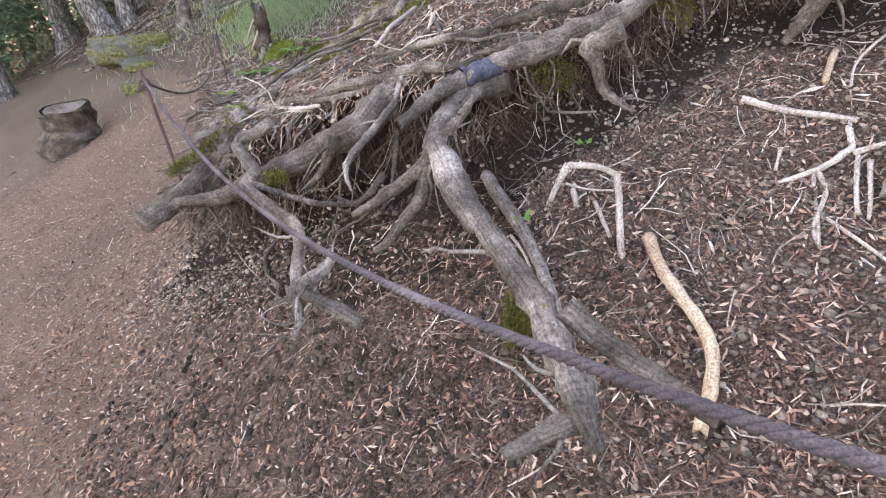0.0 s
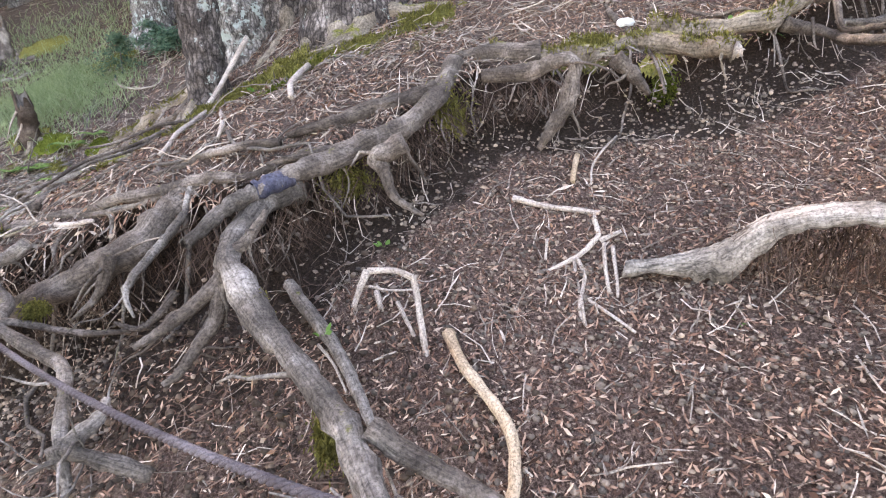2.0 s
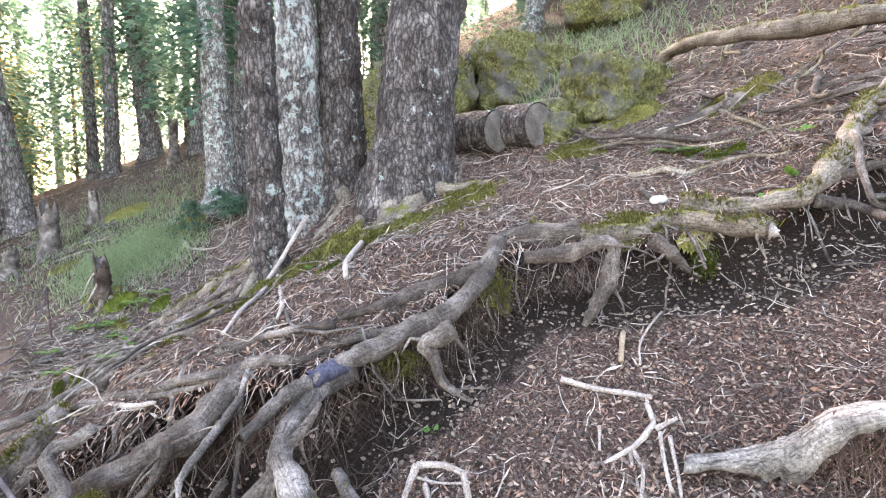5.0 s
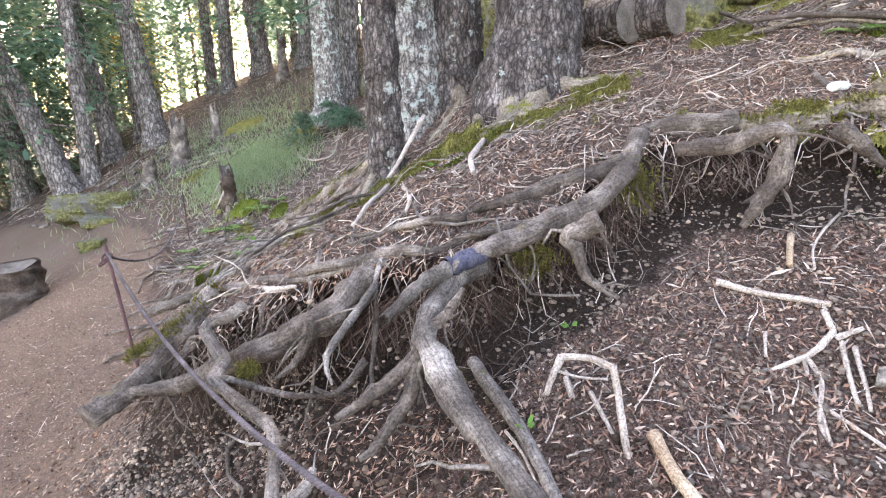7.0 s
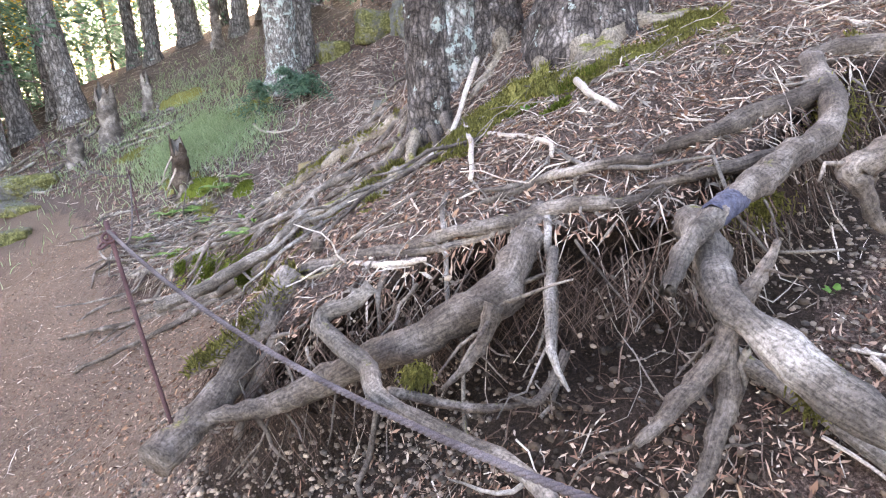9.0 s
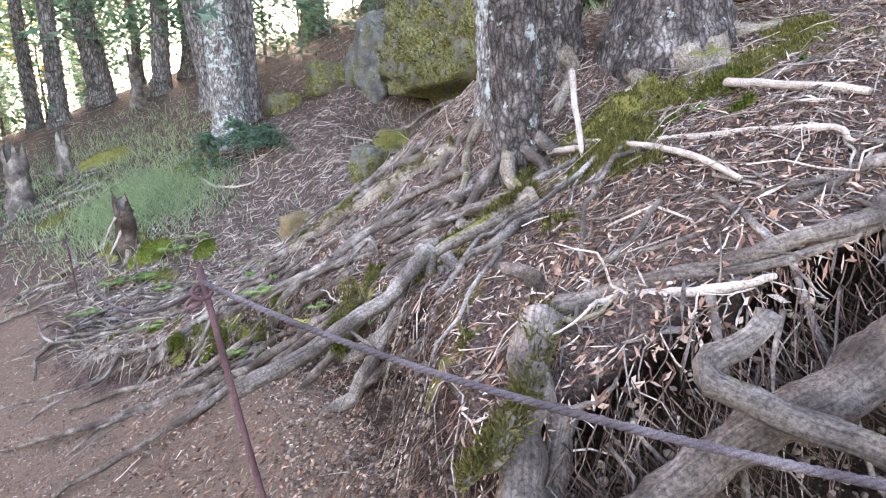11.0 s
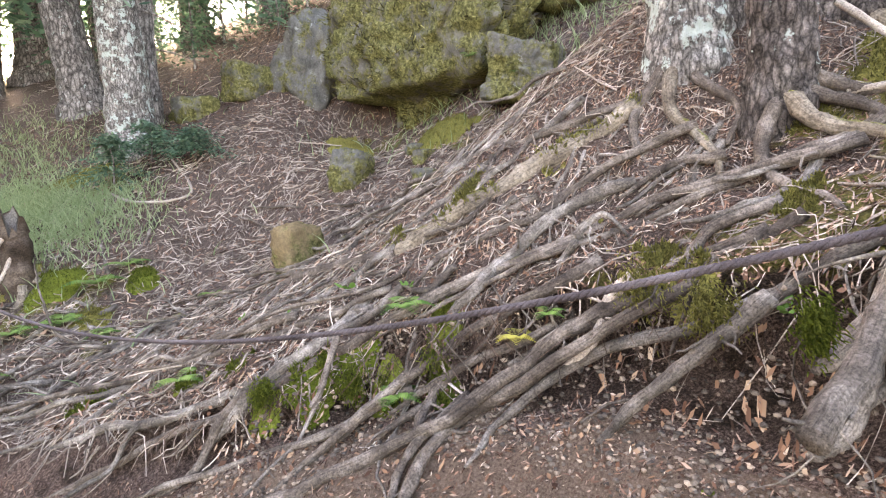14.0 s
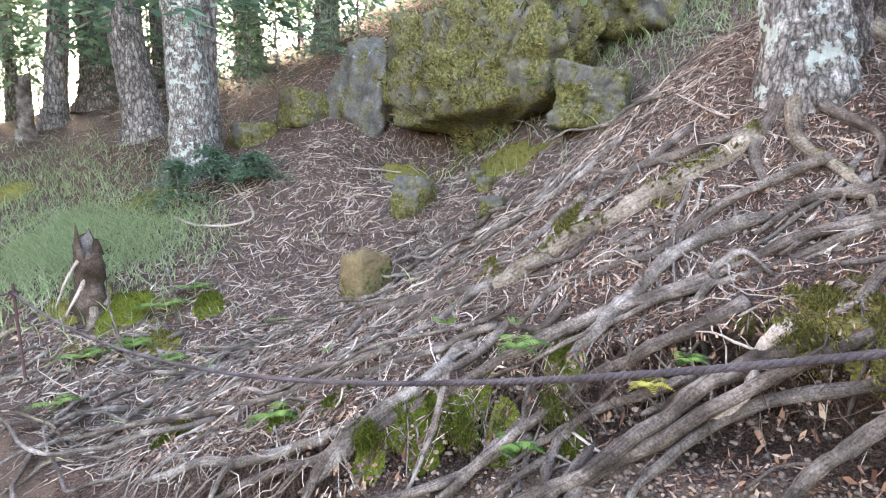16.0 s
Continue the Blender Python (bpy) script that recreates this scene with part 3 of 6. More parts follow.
for k in range(70):
    a, r = rng_wood.uniform(-0.9, -0.05), rng_wood.uniform(20, 44)
    bush(math.sin(a) * r, math.cos(a) * r, BUSH_CROWN, rng_wood.uniform(0.8, 2.4), "young green conifer in the undergrowth")
for tx, ty in ((-10.0, 22.5), (-11.5, 25.0), (-8.2, 27.0), (-14.0, 24.0)):
    bush(tx, ty, GOLD_CROWN, 1.0, "slender tree with yellow autumn leaves", "tree")
for tx, ty, s in ((0.3, 16.6, 0.9), (1.3, 17.6, 1.2), (1.9, 15.6, 0.8), (-0.3, 19.6, 1.3), (0.6, 18.6, 1.3), (2.2, 18.4, 1.4), (-1.0, 22.0, 1.4), (2.8, 16.0, 1.1), (4.4, 15.0, 1.1), (6.5, 13.8, 0.7), (-0.4, 18.8, 0.8), (3.6, 19.0, 1.2), (5.4, 17.5, 1.2), (8.0, 16.0, 1.2), (1.4, 21.5, 1.2), (7.0, 20.0, 1.4), (9.6, 14.2, 0.9), (4.9, 11.6, 0.3), (11.0, 10.5, 0.8), (10.2, 7.2, 0.7)):
    bush(tx, ty, BUSH_CROWN, s, "young conifer thicket on the upper slope")
for tx, ty, s in ((-9.8, 16.4, 0.8), (-12.5, 15.0, 1.2), (-10.5, 18.0, 1.0), (-13.5, 19.0, 1.3), (-12.0, 11.5, 1.0)):
    bush(tx, ty, BUSH_CROWN, s, "young green conifer at the path's edge")


# ---- roots and sticks ----
count_made = [0]


def limb(name, points, material, label, category, group, sides, rough, wave, ragged=False):
    count_made[0] += 1
    v, f = tube(points, sides, 7, rough, wave, count_made[0] * 1.37, ragged)
    return tagged(new(name, with_grain(mesh_of(name, v, f, material), spline(points, 7), sides)), label, category, group)


def root(points, material=None):
    material = material or ROOT
    points = [(x, y, z, r * (0.55 if k == len(points) - 1 and r < 0.04 else 1.0) * (1 + 0.16 * math.sin(k * 2.3 + x * 9))) for k, (x, y, z, r) in enumerate(points)]
    label = {"root_bark": "brown exposed tree root with rough bark on the slope", "weathered_root": "grey weathered tree root laid bare on the bank",
             "mossy_root": "thick tree root covered with yellow-green moss"}.get(material.name, "bleached bare root with its bark worn off")
    sides = 16 if points[0][3] > 0.028 else 9
    ob = limb("root", points, material, label, "root", "exposed roots", sides, 0.42, 0.034 if points[0][3] < 0.035 else 0.02)
    if points[0][3] > 0.017:
        side_roots(ob, points, material)
    if material is ROOT_MOSSY:
        moss_fur(ob, 900, len(points) + points[0][0], MOSS, 0.35)
    return ob


def side_roots(ob, points, material):
    """Thin bent rootlets that branch off a root."""
    rng = np.random.RandomState(count_made[0])
    c = spline(points, 6)
    for k in range(rng.randint(2, 5)):
        i = rng.randint(1, len(c) - 1)
        p, r = c[i, :3], c[i, 3]
        d = np.array([*rng.normal(0, 1, 2), rng.normal(-0.35, 0.35)])
        d /= np.linalg.norm(d)
        ln, q, pts = rng.uniform(0.08, 0.32), p.copy(), []
        for s in range(6):
            low = float(height(q[:1], q[1:2])[0])
            pts.append((q[0], q[1], max(q[2], low + 0.004)))
            d = d + rng.normal(0, 0.28, 3) + np.array([0, 0, -0.06])
            d /= np.linalg.norm(d)
            q = q + d * ln / 5
        v, f = strands(np.array([pts]), (min(0.3 * r, 0.011) * np.linspace(1, 0.35, 6))[None], 6)
        child("side_root", fast_mesh("side_root", v, f, material), ob)


def moss_fur(ob, n, seed, material, size=1.0):
    """Shoots of moss and small weeds that grow on a rock or root."""
    rng = np.random.RandomState(int(abs(seed) * 31) % 9999)
    co = np.array([v.co for v in ob.data.vertices])
    nm = np.array([v.normal for v in ob.data.vertices])
    patch = np.array([noise.noise(Vector(c) * 2.1 / size ** 0.5 + Vector((seed, 0, 0))) for c in co])
    ok = np.where((patch > -0.12) & (nm[:, 2] > (-0.35 if size == 1 else 0.2)))[0]
    if not len(ok):
        return
    pick = ok[rng.randint(0, len(ok), n)]
    c = co[pick] + rng.normal(0, 0.03 * size, (n, 3))
    d = nm[pick] + rng.normal(0, 0.5, (n, 3)) + np.array([0, 0, 0.3])
    ln = rng.uniform(0.02, 0.06, n) * size
    pos = c[:, None] + d[:, None] * ln[:, None, None] * np.array([-0.3, 0.5, 1.0])[None, :, None]
    v, q = strands(pos, np.array([0.009, 0.007, 0.002])[None] * np.ones((n, 1)) * size, 3)
    tagged(child("moss_fur", fast_mesh("moss_fur", v, q, material), ob), kind="stuff")


def broken_root(points, material=None):
    return limb("broken_root", points, material or ROOT_GREY, "broken root end with splintered grey wood", "root", "", 14, 0.4, 0.012, True)


def stick(points, material=None):
    label = "pale peeled stick lying on the gravel and litter" if material is not ORANGE_WOOD else "orange-brown broken branch lying on the gravel"
    return limb("stick", points, material or STICK, label, "stick", "fallen sticks", 9, 0.25, 0.01, True)


def slab(points, material):
    """The split shell of a dead trunk: an arched board with a hanging front plate, open underneath."""
    c = spline(points, 12)
    m = len(c)
    away = np.array([0.7, 0.7, 0.0])
    verts, faces, k = [], [], 12
    for i, (x, y, z, w) in enumerate(c):
        u = i / (m - 1)
        drop = 0.03 + 0.11 * math.exp(-((u - 0.33) / 0.14) ** 2) + 0.3 * max(0.0, u - 0.8) / 0.2
        drop *= 1 + 0.5 * noise.noise(Vector((u * 22, 3.1, 0)))
        wide = w * 2.2
        ring = [(-0.022, -drop), (-0.034, -drop * 0.5), (-0.030, 0.0), (-0.012, 0.016), (wide * 0.3, 0.026), (wide * 0.7, 0.012), (wide, -0.012), (wide * 0.98, -0.035),
                (wide * 0.6, -0.02), (wide * 0.25, -0.012), (-0.006, -0.03), (-0.010, -drop)]
        for a, h in ring:
            p = np.array([x, y, z]) + away * a + np.array([0, 0, h])
            q = Vector((p[0] * 9, p[1] * 9, p[2] * 40))
            verts.append(p + away * 0.008 * noise.noise(q) + np.array([0, 0, 0.009]) * noise.noise(q * 1.7))
    for i in range(m - 1):
        faces += [(i * k + j, i * k + (j + 1) % k, (i + 1) * k + (j + 1) % k, (i + 1) * k + j) for j in range(k)]
    faces += [tuple(range(k - 1, -1, -1)), tuple(range((m - 1) * k, m * k))]
    return tagged(new("dead_log", with_grain(mesh_of("dead_log", verts, faces, material), c, k)), "split weathered grey log arching over a hollow", "log")


root([(1.58, 2.72, 1.54, 0.050), (1.20, 2.93, 1.49, 0.047), (0.99, 2.64, 1.37, 0.045), (0.74, 2.35, 1.24, 0.042), (0.50, 2.26, 1.16, 0.039), (0.29, 2.15, 1.11, 0.037), (0.06, 2.02, 1.05, 0.034)])
broken_root([(0.06, 2.02, 1.05, 0.034), (-0.05, 1.95, 1.00, 0.026), (-0.17, 1.85, 0.93, 0.018)])
root([(0.26, 2.40, 0.93, 0.052), (0.09, 2.08, 0.99, 0.049), (-0.04, 1.80, 0.90, 0.045), (0.03, 1.58, 0.81, 0.042), (0.14, 1.33, 0.74, 0.038), (0.22, 1.09, 0.70, 0.035), (0.26, 0.83, 0.69, 0.031), (0.30, 0.73, 0.61, 0.028)], ROOT_GREY)
root([(0.26, 0.83, 0.69, 0.026), (0.28, 0.78, 0.65, 0.025), (0.20, 0.77, 0.61, 0.023), (0.12, 0.75, 0.58, 0.022)], ROOT_GREY)
root([(-0.04, 1.80, 0.90, 0.022), (0.02, 1.81, 0.92, 0.019), (0.10, 1.84, 1.04, 0.016)])
root([(-0.18, 2.62, 0.95, 0.060), (-0.28, 2.47, 0.87, 0.058), (-0.42, 2.34, 0.755, 0.056), (-0.57, 2.36, 0.67, 0.053), (-0.78, 2.40, 0.57, 0.048), (-1.04, 2.46, 0.43, 0.042), (-1.20, 2.46, 0.39, 0.036), (-1.38, 2.45, 0.39, 0.034)])
root([(-0.80, 2.45, 0.79, 0.030), (-0.97, 2.43, 0.67, 0.030), (-0.85, 2.23, 0.63, 0.029), (-0.82, 2.05, 0.63, 0.029), (-0.60, 1.86, 0.59, 0.028), (-0.47, 1.40, 0.56, 0.028)], ROOT_GREY)
root([(-0.47, 1.40, 0.56, 0.024), (-0.39, 1.47, 0.59, 0.021), (-0.38, 1.52, 0.61, 0.018)], ROOT_GREY)
root([(-0.47, 1.40, 0.56, 0.022), (-0.45, 1.35, 0.48, 0.016), (-0.48, 1.30, 0.43, 0.010)], ROOT_GREY)
root([(-0.47, 1.40, 0.56, 0.016), (-0.49, 1.37, 0.53, 0.013), (-0.54, 1.34, 0.51, 0.009)], ROOT_GREY)
broken_root([(-0.47, 1.40, 0.56, 0.022), (-0.35, 1.38, 0.48, 0.022), (-0.28, 1.37, 0.44, 0.022)])
root([(-0.82, 2.05, 0.63, 0.016), (-0.57, 2.08, 0.54, 0.013), (-0.35, 2.10, 0.51, 0.009)])
root([(-0.47, 2.21, 0.77, 0.026), (-0.54, 2.19, 0.65, 0.019), (-0.65, 2.17, 0.54, 0.012)])
root([(-0.22, 2.39, 0.87, 0.020), (-0.27, 2.25, 0.83, 0.018), (-0.33, 2.11, 0.78, 0.016), (-0.38, 2.00, 0.73, 0.013), (-0.36, 1.93, 0.66, 0.009)], ROOT_GREY)
root([(-0.04, 1.80, 0.90, 0.022), (-0.12, 1.74, 0.79, 0.021), (-0.23, 1.70, 0.72, 0.019), (-0.33, 1.67, 0.68, 0.018)])
root([(-0.04, 1.80, 0.90, 0.026), (-0.08, 1.74, 0.77, 0.024), (-0.16, 1.68, 0.68, 0.021), (-0.21, 1.63, 0.60, 0.018), (-0.25, 1.60, 0.57, 0.016)])
root([(-0.26, 2.15, 0.63, 0.020), (-0.39, 2.08, 0.53, 0.016), (-0.49, 2.08, 0.56, 0.012)])
root([(0.64, 2.03, 1.22, 0.040), (0.53, 2.06, 1.16, 0.034), (0.55, 2.03, 1.11, 0.027), (0.58, 1.99, 1.01, 0.020), (0.67, 1.93, 0.95, 0.014)])
root([(1.16, 2.52, 1.41, 0.036), (1.36, 2.41, 1.46, 0.035), (1.51, 2.31, 1.51, 0.034), (1.50, 2.30, 1.34, 0.034), (1.43, 2.32, 1.21, 0.033), (1.39, 2.33, 1.09, 0.032)])
root([(1.66, 2.54, 1.29, 0.030), (1.53, 2.60, 1.12, 0.020), (1.38, 2.68, 1.05, 0.010)])
root([(1.39, 2.93, 1.54, 0.060), (1.60, 2.75, 1.52, 0.058), (1.79, 2.64, 1.52, 0.056), (2.12, 2.66, 1.60, 0.054), (2.18, 2.35, 1.60, 0.052), (2.19, 2.06, 1.58, 0.050)], ROOT_MOSSY)
root([(1.77, 2.34, 1.54, 0.045), (1.84, 2.28, 1.46, 0.033), (1.90, 2.22, 1.36, 0.020)])
root([(2.28, 2.77, 1.68, 0.050), (2.47, 2.55, 1.68, 0.057), (2.76, 2.41, 1.75, 0.064), (3.13, 2.52, 1.94, 0.071), (3.64, 2.81, 2.25, 0.078), (4.04, 2.90, 2.49, 0.085)], ROOT_MOSSY)
root([(2.79, 2.36, 1.72, 0.040), (3.03, 2.30, 1.68, 0.035), (2.79, 1.88, 1.63, 0.029), (2.89, 1.74, 1.67, 0.024), (2.93, 1.67, 1.71, 0.018)])
root([(3.05, 2.44, 1.88, 0.030), (3.29, 2.38, 1.92, 0.027), (3.64, 2.34, 1.96, 0.023), (4.02, 2.36, 2.05, 0.020)])
broken_root([(2.19, 2.06, 1.58, 0.045), (2.22, 2.04, 1.58, 0.020)], DEADWOOD)
root([(-1.08, 2.90, 0.69, 0.062), (-1.25, 2.71, 0.49, 0.063), (-1.37, 2.51, 0.37, 0.065), (-1.49, 2.33, 0.33, 0.066)], ROOT)
root([(-1.14, 2.69, 0.52, 0.030), (-1.24, 2.60, 0.36, 0.028), (-1.30, 2.51, 0.23, 0.026)])
root([(-1.08, 2.90, 0.69, 0.034), (-1.22, 2.76, 0.58, 0.032), (-1.33, 2.67, 0.49, 0.030), (-1.43, 2.65, 0.45, 0.028)], ROOT_MOSSY)
root([(-1.06, 2.96, 0.68, 0.030), (-0.86, 2.83, 0.76, 0.029), (-0.60, 2.68, 0.85, 0.027), (-0.40, 2.58, 0.92, 0.026), (-0.18, 2.52, 0.99, 0.025), (0.01, 2.41, 1.02, 0.023), (0.17, 2.38, 1.07, 0.022)])
root([(-1.06, 2.96, 0.68, 0.018), (-0.87, 2.79, 0.75, 0.016), (-0.69, 2.62, 0.78, 0.014), (-0.60, 2.59, 0.80, 0.012)], DEADWOOD)
root([(-0.31, 2.54, 0.94, 0.022), (-0.44, 2.57, 0.88, 0.019), (-0.65, 2.67, 0.82, 0.015), (-0.92, 2.95, 0.75, 0.012)])
root([(0.73, 2.42, 1.18, 0.030), (0.31, 2.36, 1.11, 0.025), (0.13, 2.41, 1.07, 0.020)])
root([(0.93, 2.60, 1.35, 0.040), (0.64, 2.57, 1.29, 0.034), (0.43, 2.53, 1.22, 0.028), (0.24, 2.55, 1.16, 0.022)])
root([(-0.92, 4.22, 0.61, 0.030), (-1.21, 4.51, 0.33, 0.028), (-1.75, 5.11, -0.19, 0.026), (-2.32, 4.99, -0.42, 0.024), (-2.92, 4.98, -0.68, 0.022)])
root([(-0.99, 4.31, 0.55, 0.036), (-1.33, 4.84, 0.17, 0.032), (-1.93, 5.19, -0.24, 0.028), (-2.72, 5.70, -0.60, 0.024), (-3.55, 6.15, -0.90, 0.020)])
root([(-1.19, 4.88, 0.40, 0.026), (-1.61, 5.33, 0.05, 0.022), (-2.21, 5.54, -0.34, 0.018), (-3.01, 5.59, -0.73, 0.014)])
root([(-1.01, 5.01, 0.53, 0.030), (-1.56, 5.55, 0.22, 0.026), (-2.25, 5.95, -0.18, 0.023), (-3.06, 6.63, -0.67, 0.019), (-3.55, 6.49, -0.87, 0.016)])
root([(-1.62, 5.83, 0.21, 0.022), (-2.21, 6.42, -0.10, 0.019), (-3.43, 8.02, -0.65, 0.015), (-4.11, 7.99, -0.74, 0.012)])
root([(-2.36, 8.66, -0.40, 0.022), (-3.20, 8.48, -0.59, 0.019), (-3.64, 7.68, -0.65, 0.015), (-3.61, 7.19, -0.75, 0.012)])
root([(-2.99, 9.31, -0.41, 0.018), (-3.84, 9.38, -0.52, 0.015), (-4.41, 9.26, -0.68, 0.013), (-4.83, 9.50, -0.79, 0.010)])
root([(-3.21, 9.25, -0.46, 0.018), (-3.92, 9.69, -0.46, 0.014), (-4.51, 9.55, -0.67, 0.010)])
root([(-0.50, 4.16, 0.86, 0.024), (-0.85, 4.85, 0.63, 0.020), (-1.36, 5.27, 0.32, 0.016), (-1.86, 5.65, 0.03, 0.012)])
root([(-0.30, 4.10, 1.00, 0.022), (-0.65, 4.52, 0.75, 0.019), (-1.06, 4.98, 0.49, 0.015), (-1.61, 5.66, 0.20, 0.012)])
root([(-0.37, 4.89, 1.01, 0.024), (-0.80, 5.27, 0.73, 0.021), (-1.16, 5.53, 0.48, 0.017), (-1.77, 6.44, 0.14, 0.014)])
root([(-0.47, 5.50, 1.06, 0.020), (-0.95, 5.74, 0.68, 0.018), (-1.36, 6.13, 0.39, 0.016), (-2.17, 9.05, -0.34, 0.014)])
root([(0.19, 2.51, 1.14, 0.020), (0.00, 2.61, 1.10, 0.017), (-0.22, 2.72, 1.04, 0.015), (-0.45, 2.80, 0.96, 0.012)])
root([(-0.13, 2.67, 1.06, 0.018), (-0.42, 2.72, 0.95, 0.015), (-0.60, 2.80, 0.89, 0.013), (-0.83, 2.97, 0.80, 0.010)])
root([(-1.05, 3.85, 0.72, 0.038), (-1.18, 3.83, 0.58, 0.039), (-1.37, 3.85, 0.47, 0.040), (-1.59, 3.85, 0.34, 0.041), (-1.90, 3.86, 0.23, 0.042)], ROOT_GREY)
root([(-1.05, 3.85, 0.72, 0.028), (-1.14, 3.89, 0.52, 0.028), (-1.26, 3.93, 0.33, 0.029), (-1.32, 3.92, 0.21, 0.029), (-1.45, 3.93, 0.06, 0.030), (-1.55, 3.96, 0.01, 0.030)], ROOT_GREY)
root([(-1.05, 3.85, 0.72, 0.030), (-1.08, 3.83, 0.53, 0.029), (-1.21, 3.91, 0.37, 0.029), (-1.35, 3.97, 0.26, 0.029), (-1.43, 4.01, 0.22, 0.028)], ROOT_GREY)
root([(-1.02, 3.78, 0.64, 0.030), (-1.02, 3.73, 0.49, 0.028), (-1.09, 3.77, 0.38, 0.026), (-1.12, 3.78, 0.33, 0.024), (-1.31, 3.87, 0.16, 0.022), (-1.53, 3.96, 0.03, 0.020)], ROOT_GREY)
root([(-1.01, 3.79, 0.70, 0.030), (-0.97, 3.72, 0.61, 0.026), (-0.96, 3.68, 0.53, 0.022)], ROOT_GREY)
root([(-1.03, 3.87, 0.61, 0.034), (-1.14, 4.01, 0.52, 0.030), (-1.22, 4.30, 0.30, 0.025), (-1.37, 4.80, 0.03, 0.021), (-1.70, 4.97, -0.19, 0.016), (-1.95, 4.93, -0.27, 0.012)], ROOT_GREY)
root([(-0.81, 4.32, 0.65, 0.028), (-1.00, 4.50, 0.53, 0.025), (-1.24, 4.63, 0.30, 0.022), (-1.38, 4.97, 0.10, 0.019), (-1.51, 5.13, -0.04, 0.016)])
root([(-0.49, 3.87, 0.91, 0.050), (-0.65, 3.95, 0.81, 0.040), (-1.03, 3.82, 0.72, 0.030)], ROOT_MOSSY)
root([(-1.00, 3.08, 0.73, 0.030), (-0.98, 3.24, 0.73, 0.027), (-0.97, 3.41, 0.73, 0.023), (-0.86, 3.62, 0.76, 0.020)])
root([(-1.11, 3.75, 0.47, 0.028), (-1.03, 3.64, 0.44, 0.022), (-0.92, 3.47, 0.42, 0.016)], ROOT_GREY)
root([(-1.67, 5.23, -0.16, 0.026), (-1.86, 5.20, -0.22, 0.024), (-2.08, 5.14, -0.31, 0.022), (-2.29, 4.97, -0.41, 0.020)])
root([(-1.80, 5.42, -0.16, 0.020), (-2.19, 5.63, -0.33, 0.019), (-2.71, 6.10, -0.57, 0.017), (-3.13, 6.32, -0.75, 0.016)])
root([(-1.37, 4.97, 0.13, 0.022), (-1.59, 5.25, -0.02, 0.019), (-1.75, 5.35, -0.14, 0.015), (-1.96, 5.42, -0.24, 0.012)])
root([(-0.15, 5.15, 1.25, 0.034), (-0.39, 5.47, 1.12, 0.032), (-0.59, 5.87, 0.99, 0.031), (-0.34, 6.63, 1.00, 0.029), (-0.59, 6.67, 0.82, 0.027), (0.14, 8.25, 0.58, 0.025), (-0.56, 8.34, 0.22, 0.024), (-1.62, 7.24, 0.09, 0.022)])
root([(-0.32, 5.27, 1.13, 0.060), (-0.65, 5.50, 0.89, 0.056), (-0.95, 5.75, 0.68, 0.052), (-1.20, 5.96, 0.50, 0.049), (-1.42, 6.13, 0.34, 0.045)], ROOT_MOSSY)
root([(-1.42, 6.13, 0.34, 0.045), (-1.59, 6.62, 0.22, 0.041), (-1.72, 7.04, 0.09, 0.036), (-1.95, 6.90, 0.00, 0.032)])
root([(-0.73, 5.00, 0.73, 0.034), (-0.92, 5.23, 0.63, 0.033), (-1.19, 5.33, 0.44, 0.031), (-1.44, 5.38, 0.28, 0.030), (-1.64, 5.43, 0.08, 0.028)], ROOT_GREY)
root([(-0.99, 5.58, 0.66, 0.030), (-1.06, 5.65, 0.54, 0.029), (-1.12, 5.66, 0.25, 0.027), (-1.31, 5.75, -0.07, 0.026)], ROOT_GREY)
root([(-1.11, 5.06, 0.49, 0.024), (-1.13, 5.07, 0.37, 0.021), (-1.17, 5.07, 0.20, 0.017), (-1.21, 4.97, -0.07, 0.013), (-1.23, 4.88, -0.19, 0.010)], ROOT_GREY)
root([(-1.17, 5.05, 0.47, 0.018), (-1.23, 5.12, 0.33, 0.014), (-1.30, 5.18, 0.22, 0.010)], ROOT_GREY)
root([(-1.11, 5.06, 0.49, 0.022), (-1.05, 4.98, 0.58, 0.016), (-1.02, 4.88, 0.49, 0.010)], ROOT_GREY)
root([(-1.23, 4.71, 0.37, 0.026), (-1.28, 4.77, 0.27, 0.026), (-1.34, 4.81, 0.12, 0.026), (-1.43, 4.87, -0.01, 0.026)], DEADWOOD)
root([(-0.91, 4.88, 0.51, 0.012), (-0.97, 4.95, 0.36, 0.010), (-1.03, 5.00, 0.21, 0.008)], DEADWOOD)
root([(-1.70, 5.97, 0.17, 0.036), (-2.01, 5.92, -0.01, 0.035), (-2.24, 5.99, -0.14, 0.035), (-2.43, 6.06, -0.31, 0.035), (-2.57, 6.09, -0.45, 0.034)], ROOT_GREY)
root([(-1.74, 5.88, 0.14, 0.026), (-1.91, 6.17, 0.05, 0.023), (-2.07, 6.49, -0.04, 0.020)])
root([(-2.08, 6.00, -0.04, 0.030), (-2.26, 5.94, -0.21, 0.028), (-2.41, 5.93, -0.42, 0.026)])
root([(-1.72, 5.45, -0.01, 0.026), (-1.91, 5.52, -0.19, 0.024), (-2.15, 5.56, -0.32, 0.022)])
root([(-1.69, 5.32, -0.11, 0.030), (-1.83, 5.31, -0.20, 0.030), (-1.96, 5.21, -0.25, 0.030)])
root([(-1.83, 5.31, -0.20, 0.018), (-1.98, 5.35, -0.26, 0.015), (-2.07, 5.37, -0.29, 0.012)])
